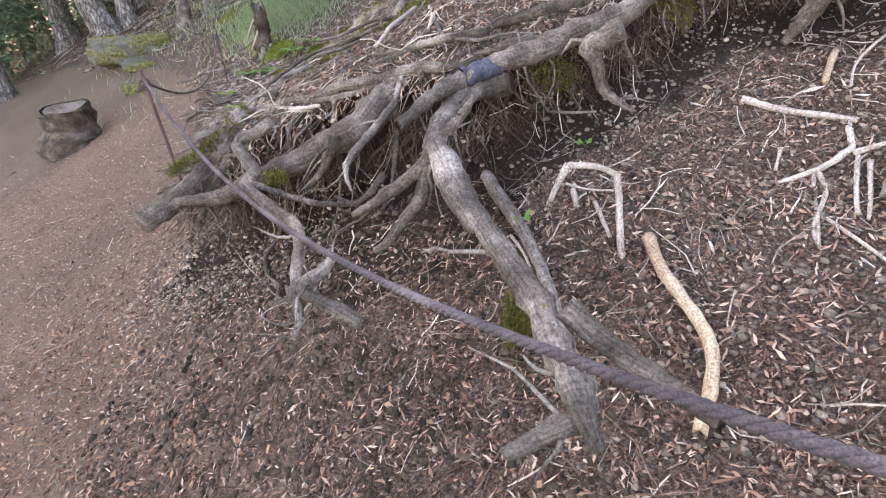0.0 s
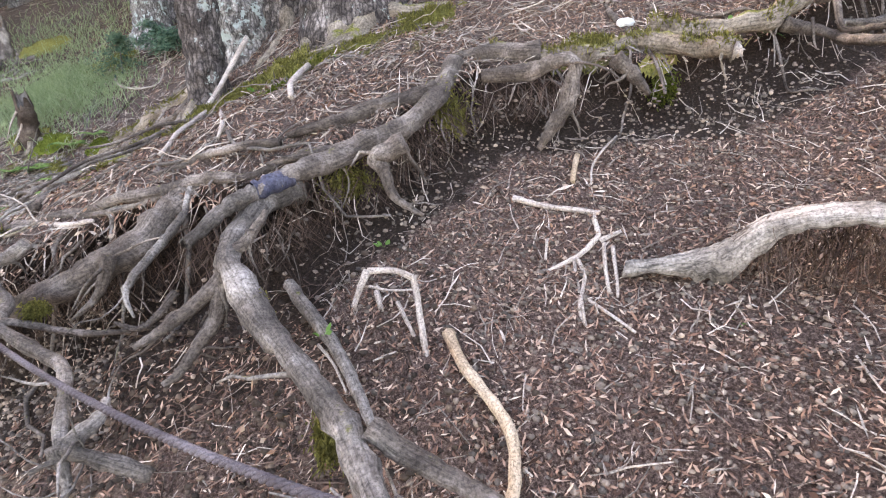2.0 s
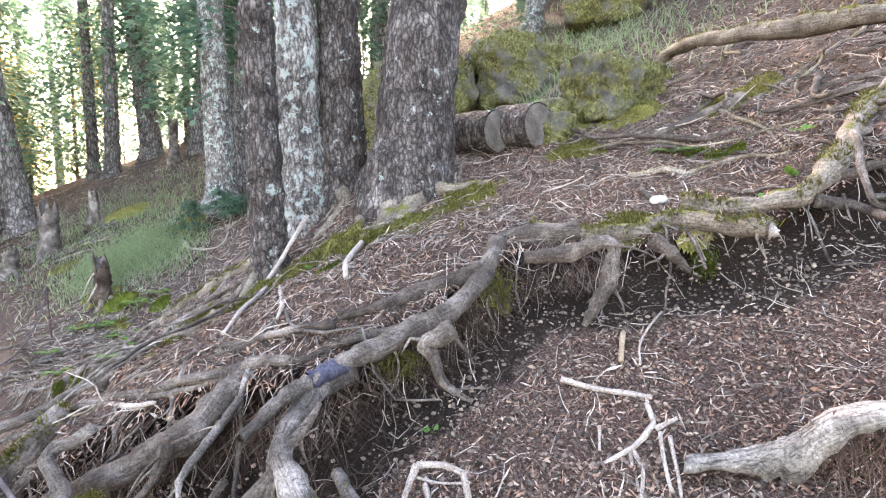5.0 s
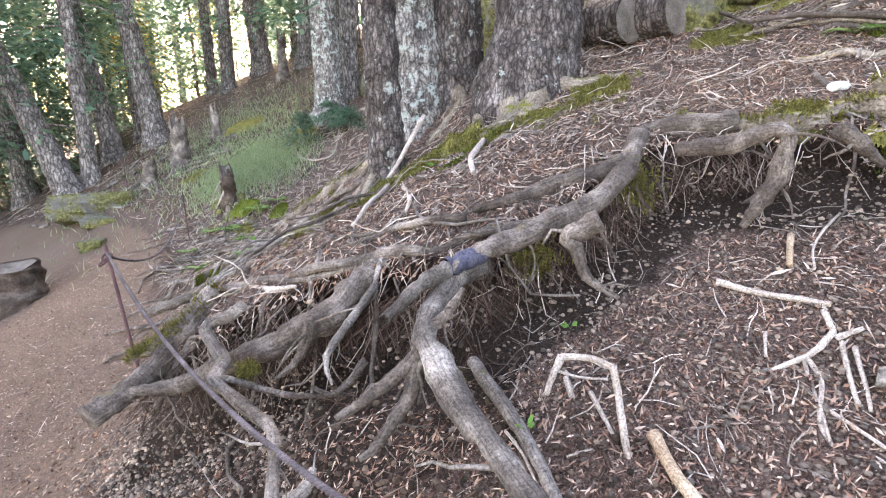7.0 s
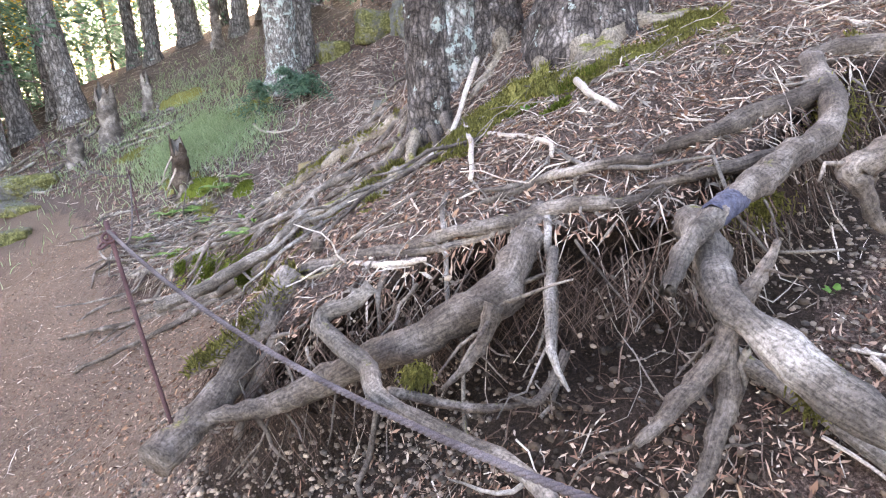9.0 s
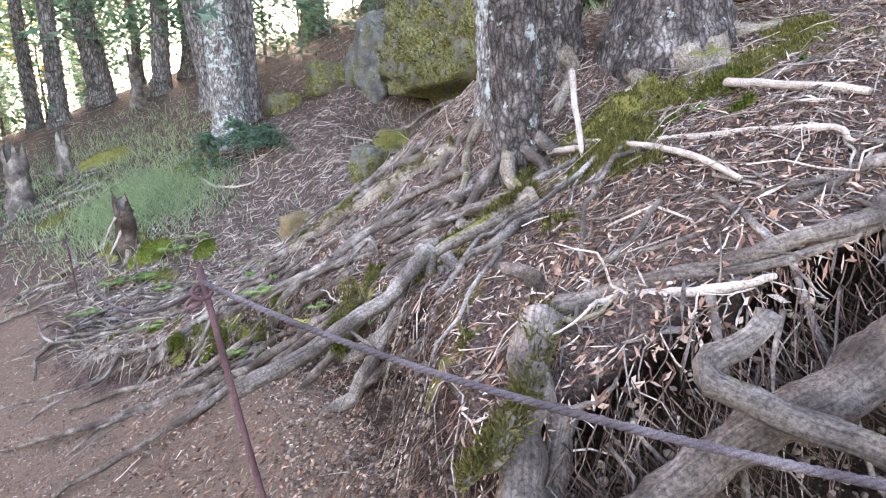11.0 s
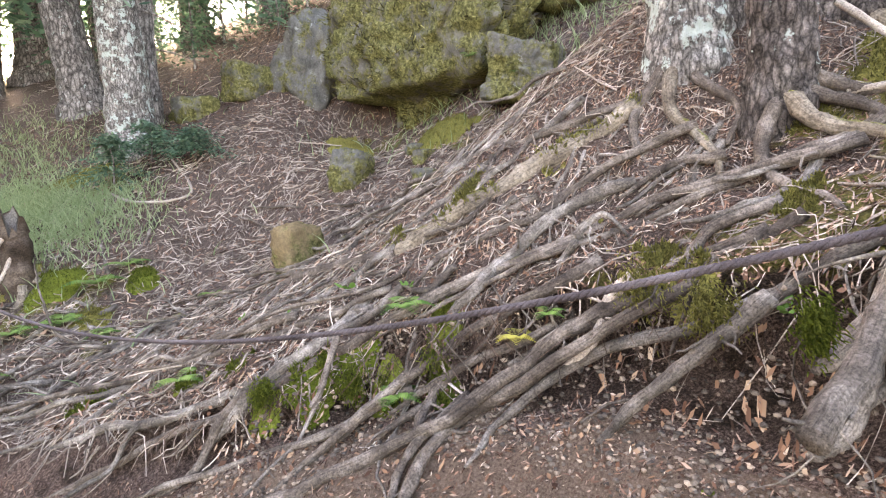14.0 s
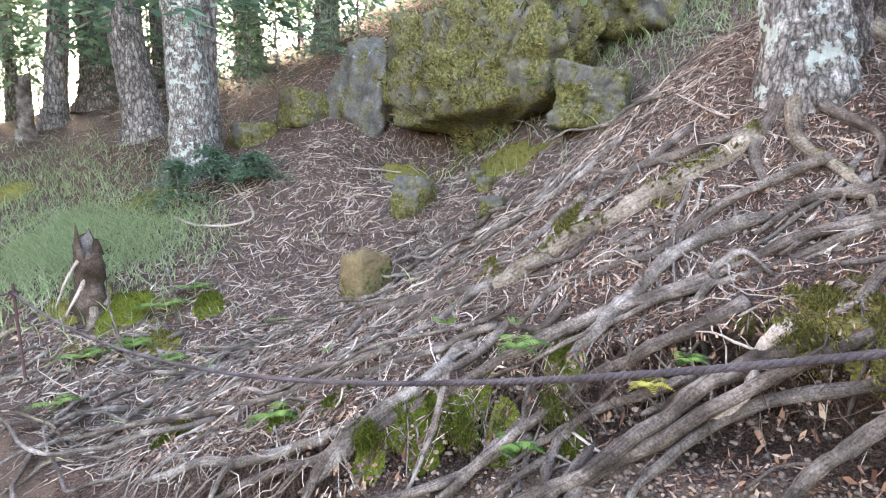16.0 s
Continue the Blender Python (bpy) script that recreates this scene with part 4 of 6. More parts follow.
root([(-2.50, 9.29, -0.32, 0.024), (-3.01, 9.02, -0.47, 0.023), (-3.40, 8.55, -0.62, 0.021), (-3.68, 8.01, -0.61, 0.020)], ROOT_GREY)
root([(-2.13, 8.59, -0.35, 0.024), (-2.54, 8.52, -0.45, 0.022), (-2.91, 8.15, -0.53, 0.020), (-3.26, 7.77, -0.62, 0.018)], ROOT_GREY)
root([(-2.28, 6.08, -0.14, 0.034), (-2.50, 6.21, -0.27, 0.032), (-2.70, 6.42, -0.37, 0.029), (-2.91, 6.73, -0.46, 0.027), (-3.13, 6.96, -0.58, 0.024)], ROOT_GREY)
root([(-2.20, 6.66, -0.10, 0.020), (-2.42, 6.98, -0.24, 0.018), (-2.69, 7.36, -0.39, 0.016), (-3.01, 7.52, -0.52, 0.014)])
root([(-2.43, 10.94, 0.43, 0.026), (-2.47, 10.17, 0.06, 0.023), (-2.49, 9.58, -0.21, 0.019), (-2.60, 9.24, -0.35, 0.016)], ROOT_GREY)
root([(-1.81, 10.66, 0.48, 0.020), (-2.10, 10.18, 0.14, 0.018), (-2.43, 9.95, -0.04, 0.016), (-2.76, 9.74, -0.20, 0.014)])
root([(-2.63, 7.17, -0.34, 0.010), (-2.83, 7.08, -0.43, 0.009), (-2.93, 7.00, -0.46, 0.007), (-2.97, 6.70, -0.54, 0.006)], DEADWOOD)
root([(-2.72, 9.71, -0.20, 0.020), (-3.28, 9.22, -0.47, 0.016), (-3.74, 8.95, -0.61, 0.012)])
root([(-3.05, 9.62, -0.29, 0.018), (-3.43, 9.23, -0.49, 0.015), (-3.76, 9.22, -0.55, 0.012)])
root([(-0.25, 8.20, 0.38, 0.030), (-0.63, 8.68, 0.20, 0.024), (-0.97, 8.77, 0.05, 0.018)])
root([(-0.71, 6.72, 0.73, 0.024), (-0.15, 8.16, 0.43, 0.019), (-0.46, 8.30, 0.27, 0.014)])
root([(-0.11, 8.82, 0.52, 0.020), (-0.48, 9.45, 0.49, 0.017), (-0.97, 10.12, 0.52, 0.014)])
root([(-1.08, 10.00, 0.40, 0.016), (-0.88, 9.51, 0.28, 0.014), (-0.93, 9.12, 0.13, 0.012)])
root([(-0.69, 6.03, 0.90, 0.024), (-0.85, 5.94, 0.77, 0.021), (-0.96, 6.01, 0.67, 0.019), (-1.13, 6.26, 0.54, 0.016)])
root([(-0.78, 5.25, 0.73, 0.026), (-1.03, 5.48, 0.57, 0.023), (-1.19, 5.73, 0.48, 0.021), (-1.31, 5.93, 0.42, 0.018)])
root([(-0.93, 5.48, 0.65, 0.024), (-1.17, 5.64, 0.49, 0.021), (-1.37, 5.75, 0.36, 0.019), (-1.59, 5.76, 0.22, 0.016)])
root([(-1.39, 5.59, 0.33, 0.022), (-1.56, 5.64, 0.23, 0.017), (-1.58, 5.86, 0.23, 0.012)])
root([(-0.67, 4.59, 0.73, 0.020), (-0.74, 4.73, 0.69, 0.015), (-0.95, 4.87, 0.56, 0.010)])
root([(-0.52, 4.64, 0.84, 0.026), (-0.62, 4.88, 0.80, 0.021), (-0.85, 5.01, 0.64, 0.016)])
root([(-1.28, 4.18, 0.37, 0.026), (-1.38, 4.36, 0.16, 0.025), (-1.49, 4.49, -0.02, 0.025), (-1.62, 4.58, -0.18, 0.024)], ROOT_GREY)
slab([(1.32, 1.50, 0.83, 0.014), (1.50, 1.42, 0.87, 0.030), (1.60, 1.34, 0.94, 0.042), (1.67, 1.26, 1.05, 0.052), (1.77, 1.13, 1.12, 0.060), (1.86, 1.02, 1.14, 0.066), (1.96, 0.90, 1.11, 0.070), (2.1, 0.76, 1.0, 0.070)], wood_material("weathered_log", (0.09, 0.078, 0.067), (0.23, 0.203, 0.178), (0.43, 0.39, 0.35), streaks=0.95, bump=1.0, depth=0.012, scale=40))
root([(3.87, 5.74, 2.97, 0.055), (4.17, 5.52, 3.31, 0.063), (4.07, 4.72, 3.27, 0.071), (4.20, 3.79, 3.14, 0.079), (4.38, 3.21, 3.10, 0.087), (4.51, 2.77, 3.07, 0.095)], ROOT_MOSSY)
root([(3.69, 3.86, 2.54, 0.050), (3.23, 3.89, 2.35, 0.040), (2.85, 3.90, 2.19, 0.030)])
root([(4.30, 2.58, 2.53, 0.030), (4.02, 3.06, 2.51, 0.025), (3.55, 3.35, 2.35, 0.020)])
root([(4.93, 3.00, 2.95, 0.030), (4.61, 3.55, 2.91, 0.023), (4.11, 3.92, 2.74, 0.016)])
stick([(0.10, 4.45, 1.55, 0.020), (-0.09, 4.13, 1.26, 0.016), (-0.29, 3.77, 0.99, 0.012)], DEADWOOD)
stick([(-0.13, 4.33, 1.10, 0.018), (-0.06, 2.98, 1.17, 0.013), (-0.08, 2.75, 1.12, 0.008)], DEADWOOD)
stick([(0.66, 1.54, 0.65, 0.020), (0.66, 1.38, 0.61, 0.019), (0.70, 1.19, 0.56, 0.019), (0.69, 1.07, 0.52, 0.018), (0.61, 0.91, 0.45, 0.018)], ORANGE_WOOD)
stick([(0.56, 1.66, 0.82, 0.013), (0.57, 1.62, 0.75, 0.012), (0.58, 1.49, 0.53, 0.012), (0.63, 1.31, 0.34, 0.011)], DEADWOOD)
stick([(0.42, 1.75, 0.82, 0.014), (0.36, 1.70, 0.70, 0.010)], DEADWOOD)
stick([(0.42, 1.75, 0.82, 0.012), (0.51, 1.70, 0.83, 0.011), (0.56, 1.66, 0.82, 0.010)], DEADWOOD)
stick([(0.47, 1.87, 0.69, 0.007), (0.54, 1.82, 0.65, 0.006), (0.62, 1.79, 0.66, 0.005)], DEADWOOD)
stick([(0.16, 2.05, 0.66, 0.026), (0.23, 1.83, 0.61, 0.027), (0.29, 1.65, 0.56, 0.024), (0.33, 1.47, 0.52, 0.020), (0.35, 1.33, 0.48, 0.015)], ROOT_GREY)
stick([(0.27, 1.02, 0.75, 0.030), (0.36, 0.95, 0.70, 0.027), (0.46, 0.87, 0.66, 0.023), (0.56, 0.78, 0.63, 0.020)], ROOT)
stick([(0.45, 1.89, 0.69, 0.006), (0.52, 1.83, 0.69, 0.005), (0.60, 1.78, 0.70, 0.004)], DEADWOOD)
stick([(0.53, 1.76, 0.67, 0.009), (0.54, 1.68, 0.64, 0.008), (0.55, 1.59, 0.61, 0.006)], DEADWOOD)
stick([(0.40, 1.58, 0.55, 0.004), (0.49, 1.57, 0.58, 0.003), (0.57, 1.53, 0.59, 0.003)], DEADWOOD)
stick([(0.23, 1.74, 0.55, 0.006), (0.27, 1.62, 0.53, 0.005), (0.29, 1.51, 0.50, 0.004)], STICK)
stick([(0.47, 1.85, 0.68, 0.012), (0.47, 1.76, 0.65, 0.010)], STICK)
stick([(0.60, 1.49, 0.58, 0.004), (0.63, 1.33, 0.54, 0.003), (0.64, 1.21, 0.50, 0.003)], STICK)
stick([(1.16, 1.79, 0.85, 0.006), (1.11, 1.70, 0.81, 0.005)], DEADWOOD)
stick([(1.35, 1.67, 0.86, 0.008), (1.24, 1.46, 0.76, 0.007)], DEADWOOD)
stick([(1.21, 1.66, 0.82, 0.007), (1.09, 1.38, 0.70, 0.006)], STICK)
stick([(1.15, 1.48, 0.75, 0.006), (1.22, 1.27, 0.70, 0.005)], DEADWOOD)
stick([(1.13, 2.06, 0.95, 0.014), (1.25, 1.97, 0.93, 0.013), (1.39, 1.83, 0.93, 0.012), (1.39, 1.83, 0.92, 0.011), (1.35, 1.72, 0.87, 0.010)], DEADWOOD)
stick([(1.35, 1.72, 0.87, 0.012), (1.23, 1.66, 0.83, 0.010), (1.08, 1.65, 0.77, 0.008)], STICK)
stick([(1.34, 1.70, 0.86, 0.012), (1.44, 1.70, 0.89, 0.008)], DEADWOOD)
stick([(1.22, 1.66, 0.82, 0.009), (1.19, 1.55, 0.78, 0.008), (1.11, 1.44, 0.72, 0.007), (1.10, 1.36, 0.68, 0.006)], DEADWOOD)
stick([(1.37, 1.64, 0.85, 0.009), (1.32, 1.54, 0.80, 0.007), (1.26, 1.44, 0.75, 0.006)], DEADWOOD)
stick([(1.15, 1.47, 0.73, 0.009), (1.16, 1.38, 0.70, 0.007), (1.19, 1.27, 0.68, 0.005)], DEADWOOD)
stick([(1.53, 2.22, 1.09, 0.013), (1.42, 2.05, 1.01, 0.013)], ORANGE_WOOD)
stick([(1.78, 2.27, 1.17, 0.006), (1.57, 2.13, 1.08, 0.005), (1.48, 2.00, 1.01, 0.004)], DEADWOOD)
stick([(-0.04, 4.20, 1.15, 0.016), (-0.24, 3.33, 1.11, 0.013), (-0.36, 2.90, 1.03, 0.010)], DEADWOOD)
stick([(0.45, 3.68, 1.40, 0.022), (0.31, 3.22, 1.34, 0.018), (0.28, 2.94, 1.29, 0.014)], DEADWOOD)
stick([(-2.18, 11.49, 0.72, 0.020), (-1.97, 11.04, 0.61, 0.018), (-1.39, 10.83, 0.70, 0.016), (-1.34, 12.05, 1.22, 0.014)], DEADWOOD)
stick([(0.03, 10.74, 1.34, 0.010), (0.37, 10.09, 1.25, 0.008)], DEADWOOD)
stick([(-0.46, 10.09, 0.78, 0.010), (-0.25, 10.19, 0.96, 0.008), (0.06, 9.59, 0.90, 0.006)], DEADWOOD)
root([(4.14, 2.45, 2.24, 0.035), (3.82, 2.69, 2.33, 0.028), (3.65, 3.07, 2.32, 0.020)])
root([(4.43, 2.94, 2.68, 0.030), (4.19, 3.21, 2.63, 0.025), (3.84, 3.46, 2.51, 0.020)])
root([(3.81, 2.22, 1.86, 0.030), (3.40, 2.26, 1.75, 0.025), (3.13, 2.30, 1.72, 0.020)], ROOT_GREY)
root([(4.60, 3.83, 2.97, 0.022), (3.89, 3.76, 2.61, 0.018), (3.43, 3.71, 2.38, 0.014)])
root([(3.57, 4.08, 2.53, 0.022), (2.94, 3.95, 2.24, 0.018), (2.44, 4.03, 2.09, 0.014)])
stick([(-3.18, 9.96, 0.27, 0.030), (-3.28, 9.94, 0.06, 0.019), (-3.39, 9.91, -0.13, 0.008)], DEADWOOD)
stick([(-3.26, 9.97, 0.38, 0.020), (-3.35, 9.96, 0.22, 0.013), (-3.47, 9.92, -0.06, 0.006)], DEADWOOD)



def crawl(n, seed, area, length, radius, steps, heading, spread, lift=0.5, keep=None, taper=0.45, bend=0.35):
    """Thin pieces that lie on the ground. heading(x, y) gives the usual direction in radians."""
    rng = np.random.RandomState(seed)
    x0, x1, y0, y1 = area
    x, y = rng.uniform(x0, x1, n), rng.uniform(y0, y1, n)
    if keep is not None:
        ok = keep(x, y, rng)
        x, y = x[ok], y[ok]
    n = len(x)
    a = heading(x, y) + rng.normal(0, spread, n)
    step = rng.uniform(*length, n) * rng.uniform(0.5, 1, n) / (steps - 1)
    r = rng.uniform(*radius, n) * rng.uniform(0.6, 1, n)
    pos, rad = np.zeros((n, steps, 3)), np.zeros((n, steps))
    tilt = rng.normal(0, 0.12, n) * step * steps
    for k in range(steps):
        pos[:, k, 0], pos[:, k, 1] = x, y
        rad[:, k] = r * (1 - taper * k / (steps - 1))
        pos[:, k, 2] = rough_height(x, y) + rad[:, k] * lift + np.maximum(0, tilt * (k / (steps - 1)))
        a = a + rng.normal(0, bend, n)
        x, y = x + np.cos(a) * step, y + np.sin(a) * step
    return pos, rad


def downhill(x, y):
    e = 0.15
    gx, gy = upper_land(x + e, y) - upper_land(x - e, y), upper_land(x, y + e) - upper_land(x, y - e)
    away = np.arctan2(y - 4.6, x - 0.3)
    return np.arctan2(-gy * 2 + np.sin(away) * 0.25 - 0.02, -gx * 2 + np.cos(away) * 0.25)


def anyway(x, y):
    return np.random.RandomState(len(x)).uniform(0, 2 * np.pi, len(x))


def on_shelf(x, y, rng):
    return inside(x, y) > -0.02


def near_shelf(x, y, rng):
    return (inside(x, y) > -0.02) & (rng.uniform(0, 1, len(x)) < np.exp(-np.maximum(0, np.hypot(x + 0.6, y - 4.8) - 1.8) / 2.0))


def stuff(name, pos_rad, material, label, category, sides=3):
    v, q = strands(*pos_rad, sides)
    return tagged(new(name, fast_mesh(name, v, q, material)), label, category, kind="stuff")


# roots that creep over the shelf, each a thing of its own
rng_roots = np.random.RandomState(5)
pos_c, rad_c = crawl(420, 7, (-3.6, 3.2, 2.2, 8.5), (0.5, 1.5), (0.007, 0.02), 11, downhill, 0.45, 0.35, near_shelf, 0.55, 0.33)
for k in range(min(len(pos_c), 45)):
    v, f = strands(pos_c[k:k + 1], rad_c[k:k + 1], 7)
    tagged(new("root", fast_mesh("root", v, f, ROOT_GREY if k % 3 else ROOT)), "thin tree root creeping over the litter", "root", "creeping roots")

pos_e, rad_e = crawl(260, 71, (-3.4, 0.2, 3.6, 9.0), (0.7, 1.9), (0.014, 0.036), 9, downhill, 0.22, 0.3, near_shelf, 0.6, 0.22)
kept = [k for k in range(len(pos_e)) if not np.any((inside(pos_e[k][:, 0], pos_e[k][:, 1]) < 0.0) & (pos_e[k][:, 1] < 5.4))]
for k in kept[:60]:
    limb("root", [(*q, r) for q, r in zip(pos_e[k], rad_e[k])], ROOT_GREY if k % 3 else ROOT, "long bare root running down the slope", "root", "creeping roots", 9, 0.4, 0.02)
pos_e, rad_e = crawl(28, 73, (-3.9, -1.9, 7.4, 10.6), (0.6, 1.6), (0.014, 0.034), 9, downhill, 0.6, 0.4, on_shelf, 0.6, 0.35)
for k in range(len(pos_e)):
    limb("root", [(*q, r) for q, r in zip(pos_e[k], rad_e[k])], ROOT_GREY if k % 3 else ROOT_MOSSY, "gnarled root beside the rotten stump", "root", "creeping roots", 9, 0.4, 0.04)
pos_e, rad_e = crawl(150, 72, (1.9, 6.2, 2.7, 6.8), (0.7, 2.2), (0.012, 0.036), 9, downhill, 0.5, 0.4, lambda x, y, rng: inside(x, y) > 0.1, 0.6, 0.3)
for k in range(min(len(pos_e), 55)):
    limb("root", [(*q, r) for q, r in zip(pos_e[k], rad_e[k])], ROOT if k % 3 else ROOT_MOSSY, "tangled dark root on the upper slope", "root", "creeping roots", 9, 0.4, 0.03)

stuff("rootlets", crawl(1900, 8, (-4, 4, 1.8, 9), (0.15, 0.6), (0.0022, 0.006), 7, downhill, 0.9, 0.6, near_shelf, 0.45, 0.5), STICK, "tangle of thin dry rootlets over the shelf", "rootlets")
stuff("twigs", crawl(25000, 9, (-5, 6, -1, 10), (0.04, 0.26), (0.0018, 0.005), 4, anyway, 1.0, 0.8, lambda x, y, rng: (inside(x, y) > 0) | (rng.uniform(0, 1, len(x)) < np.clip(0.5 + 0.3 * x, 0.08, 0.6))), STICK, "pale dry twigs strewn over the forest floor", "twigs")
stuff("bark_chips", crawl(5000, 10, (-4, 4, 0, 8), (0.015, 0.06), (0.004, 0.008), 3, anyway, 1.0, 0.6, lambda x, y, rng: (inside(x, y) > 0.1) & (rng.uniform(0, 1, len(x)) < 0.5), 0.2, 0.1), DEADWOOD, "small pale wood chips in the litter", "chips")
stuff("far_twigs", crawl(9000, 12, (-12, 11, 3, 22), (0.08, 0.55), (0.004, 0.011), 4, anyway, 1.0, 0.7, on_shelf), STICK, "dead twigs and sticks on the far slope", "twigs")

stuff("slope_sticks", crawl(6500, 14, (-3.8, 1.6, 5.6, 12.5), (0.05, 0.34), (0.003, 0.010), 5, anyway, 1.0, 0.8, on_shelf, 0.45, 0.3), STICK, "bleached sticks strewn over the slope below the boulder", "sticks")


def flakes(name, n, seed, area, length, width, keep, material, label):
    """Flat bits of litter, one small leaf of mesh each, tilted at random on the ground."""
    rng = np.random.RandomState(seed)
    x, y = rng.uniform(area[0], area[1], n), rng.uniform(area[2], area[3], n)
    ok = keep(x, y, rng)
    x, y = x[ok], y[ok]
    n = len(x)
    z = rough_height(x, y) + 0.003
    e = 0.03
    gx, gy = (rough_height(x + e, y) - z) / e, (rough_height(x, y + e) - z) / e
    gx, gy = np.clip(gx, -2, 2), np.clip(gy, -2, 2)
    a = rng.uniform(0, 6.28, n)
    ln, w = rng.uniform(*length, n) / 2, rng.uniform(*width, n) / 2
    up = rng.normal(0, 0.3, n)
    d = np.stack([np.cos(a), np.sin(a), gx * np.cos(a) + gy * np.sin(a) + up], 1) * ln[:, None]
    s = np.stack([-np.sin(a), np.cos(a), -gx * np.sin(a) + gy * np.cos(a) + rng.normal(0, 0.5, n)], 1) * w[:, None]
    c = np.stack([x, y, z + np.abs(up) * ln * 0.8 + 0.002], 1)
    v = np.stack([c - d, c - d * 0.2 + s, c + d, c + d * 0.1 - s], 1).reshape(-1, 3)
    return tagged(new(name, fast_mesh(name, v, np.arange(n * 4).reshape(n, 4), material, False)), label, "litter", kind="stuff")


LITTER = leaf_material("needle_litter", [(0.0, (0.02, 0.011, 0.008)), (0.35, (0.1, 0.054, 0.039)), (0.65, (0.22, 0.125, 0.088)), (0.88, (0.33, 0.22, 0.165)), (1.0, (0.46, 0.36, 0.28))], 0.85, 0.05)
flakes("needle_litter", 260000, 13, (-3.6, 3.6, -0.4, 7.4), (0.008, 0.042), (0.0025, 0.009), lambda x, y, rng: (np.abs(inside(x, y) + 0.12) > 0.17) & (rng.uniform(0, 1, len(x)) < np.where(inside(x, y) > 0, 1.0, np.clip(0.8 + 0.35 * x, 0.12, 1.0))), LITTER, "red-brown fallen needles and leaf bits")
flakes("slope_litter", 90000, 15, (-9, 10, 2.5, 17), (0.03, 0.10), (0.008, 0.022), lambda x, y, rng: (inside(x, y) > 0.1) & ((x > 3.4) | (y > 6.8)), LITTER, "brown and grey litter on the farther slope")
flakes("path_litter", 60000, 16, (-6.5, -0.6, 0.3, 10), (0.01, 0.04), (0.003, 0.009), lambda x, y, rng: inside(x, y) < -0.1, LITTER, "scattered needle bits on the path")
flakes("outer_litter", 60000, 18, (-16, 14, -9, 12), (0.03, 0.10), (0.008, 0.02), lambda x, y, rng: (inside(x, y) < -3.0) | (y < 0.2), LITTER, "brown litter on the ground beside the path")
flakes("wood_splinters", 9000, 17, (-4, 4.2, 0.2, 8.5), (0.015, 0.10), (0.003, 0.010), lambda x, y, rng: (inside(x, y) > 0.05) | ((x > -0.5) & (inside(x, y) < -0.25) & (scree(x, y) < 0.3) & (rng.uniform(0, 1, len(x)) < 0.45)), STICK, "pale wood splinters in the litter")
FALLEN = leaf_material("fallen_leaves", [(0.0, (0.04, 0.02, 0.014)), (0.35, (0.12, 0.06, 0.038)), (0.65, (0.21, 0.115, 0.072)), (0.9, (0.27, 0.165, 0.105)), (1.0, (0.34, 0.25, 0.18))], 0.85, 0.08)
flakes("fallen_leaves", 17000, 19, (-2.6, 3.6, -0.6, 6.2), (0.015, 0.045), (0.008, 0.02), lambda x, y, rng: (fbm(x, y, 1.7, 95) + 0.25 * rng.normal(0, 1, len(x)) > np.where(inside(x, y) > 0, 0.35, np.where(x < -0.9, -0.45, 0.3))) & (inside(x, y) > -1.9) & ((np.abs(inside(x, y) + 0.12) > 0.2) | (y > 2.9)), FALLEN, "rust-brown fallen leaves on gravel and bank")
GREY_BITS = leaf_material("grey_wood_bits", [(0.0, (0.05, 0.04, 0.034)), (0.4, (0.12, 0.1, 0.087)), (0.75, (0.22, 0.185, 0.162)), (1.0, (0.42, 0.37, 0.325))], 0.9, 0.0, True)
flakes("grey_wood_bits", 30000, 20, (-3.6, 4.6, 2.0, 8.5), (0.02, 0.12), (0.004, 0.014), lambda x, y, rng: (inside(x, y) > 0.05) & (rng.uniform(0, 1, len(x)) < 0.6 + 0.6 * fbm(x, y, 1.5, 96)), GREY_BITS, "grey weathered bark and wood bits on the shelf")


def hanging(n, seed, length, radius, steps=7):
    """Fine roots that hang from the lip down the bare bank."""
    rng = np.random.RandomState(seed)
    lip = np.array(LIP[4:19])
    seg = rng.randint(0, len(lip) - 1, n * 3)
    west = (seg > 5) & (seg < 10) & (rng.uniform(0, 1, n * 3) < 0.8)
    seg = seg[~west][:n]
    w = rng.uniform(0, 1, n)
    p = lip[seg] * (1 - w[:, None]) + lip[seg + 1] * w[:, None]
    d = lip[seg + 1] - lip[seg]
    nrm = np.stack([d[:, 1], -d[:, 0]], 1) / np.linalg.norm(d, axis=1)[:, None]
    start = p + nrm * rng.uniform(-0.03, 0.10, n)[:, None]
    top = upper_land(start[:, 0], start[:, 1]) - rng.uniform(0.0, 0.22, n)
    low = lower_land(p[:, 0], p[:, 1])
    ln = np.minimum(rng.uniform(*length, n), np.maximum(top - low, 0.05) * 1.1)
    a = rng.normal(0, 0.5, n)
    pos, rad = np.zeros((n, steps, 3)), np.zeros((n, steps))
    q = start.copy()
    z = top.copy()
    r = rng.uniform(*radius, n)
    along = d / np.linalg.norm(d, axis=1)[:, None]
    for k in range(steps):
        pos[:, k, :2], pos[:, k, 2] = q, np.maximum(z, lower_land(q[:, 0], q[:, 1]) - 0.01)
        rad[:, k] = r * (1 - 0.75 * k / steps)
        a = a + rng.normal(0, 0.8, n)
        q = q + along * (np.sin(a) * ln / steps * 1.0)[:, None] - nrm * (rng.uniform(0.2, 1.4, n) * ln / steps * 0.75)[:, None]
        z = z - ln / steps * rng.uniform(0.5, 1.1, n)
    return pos, rad


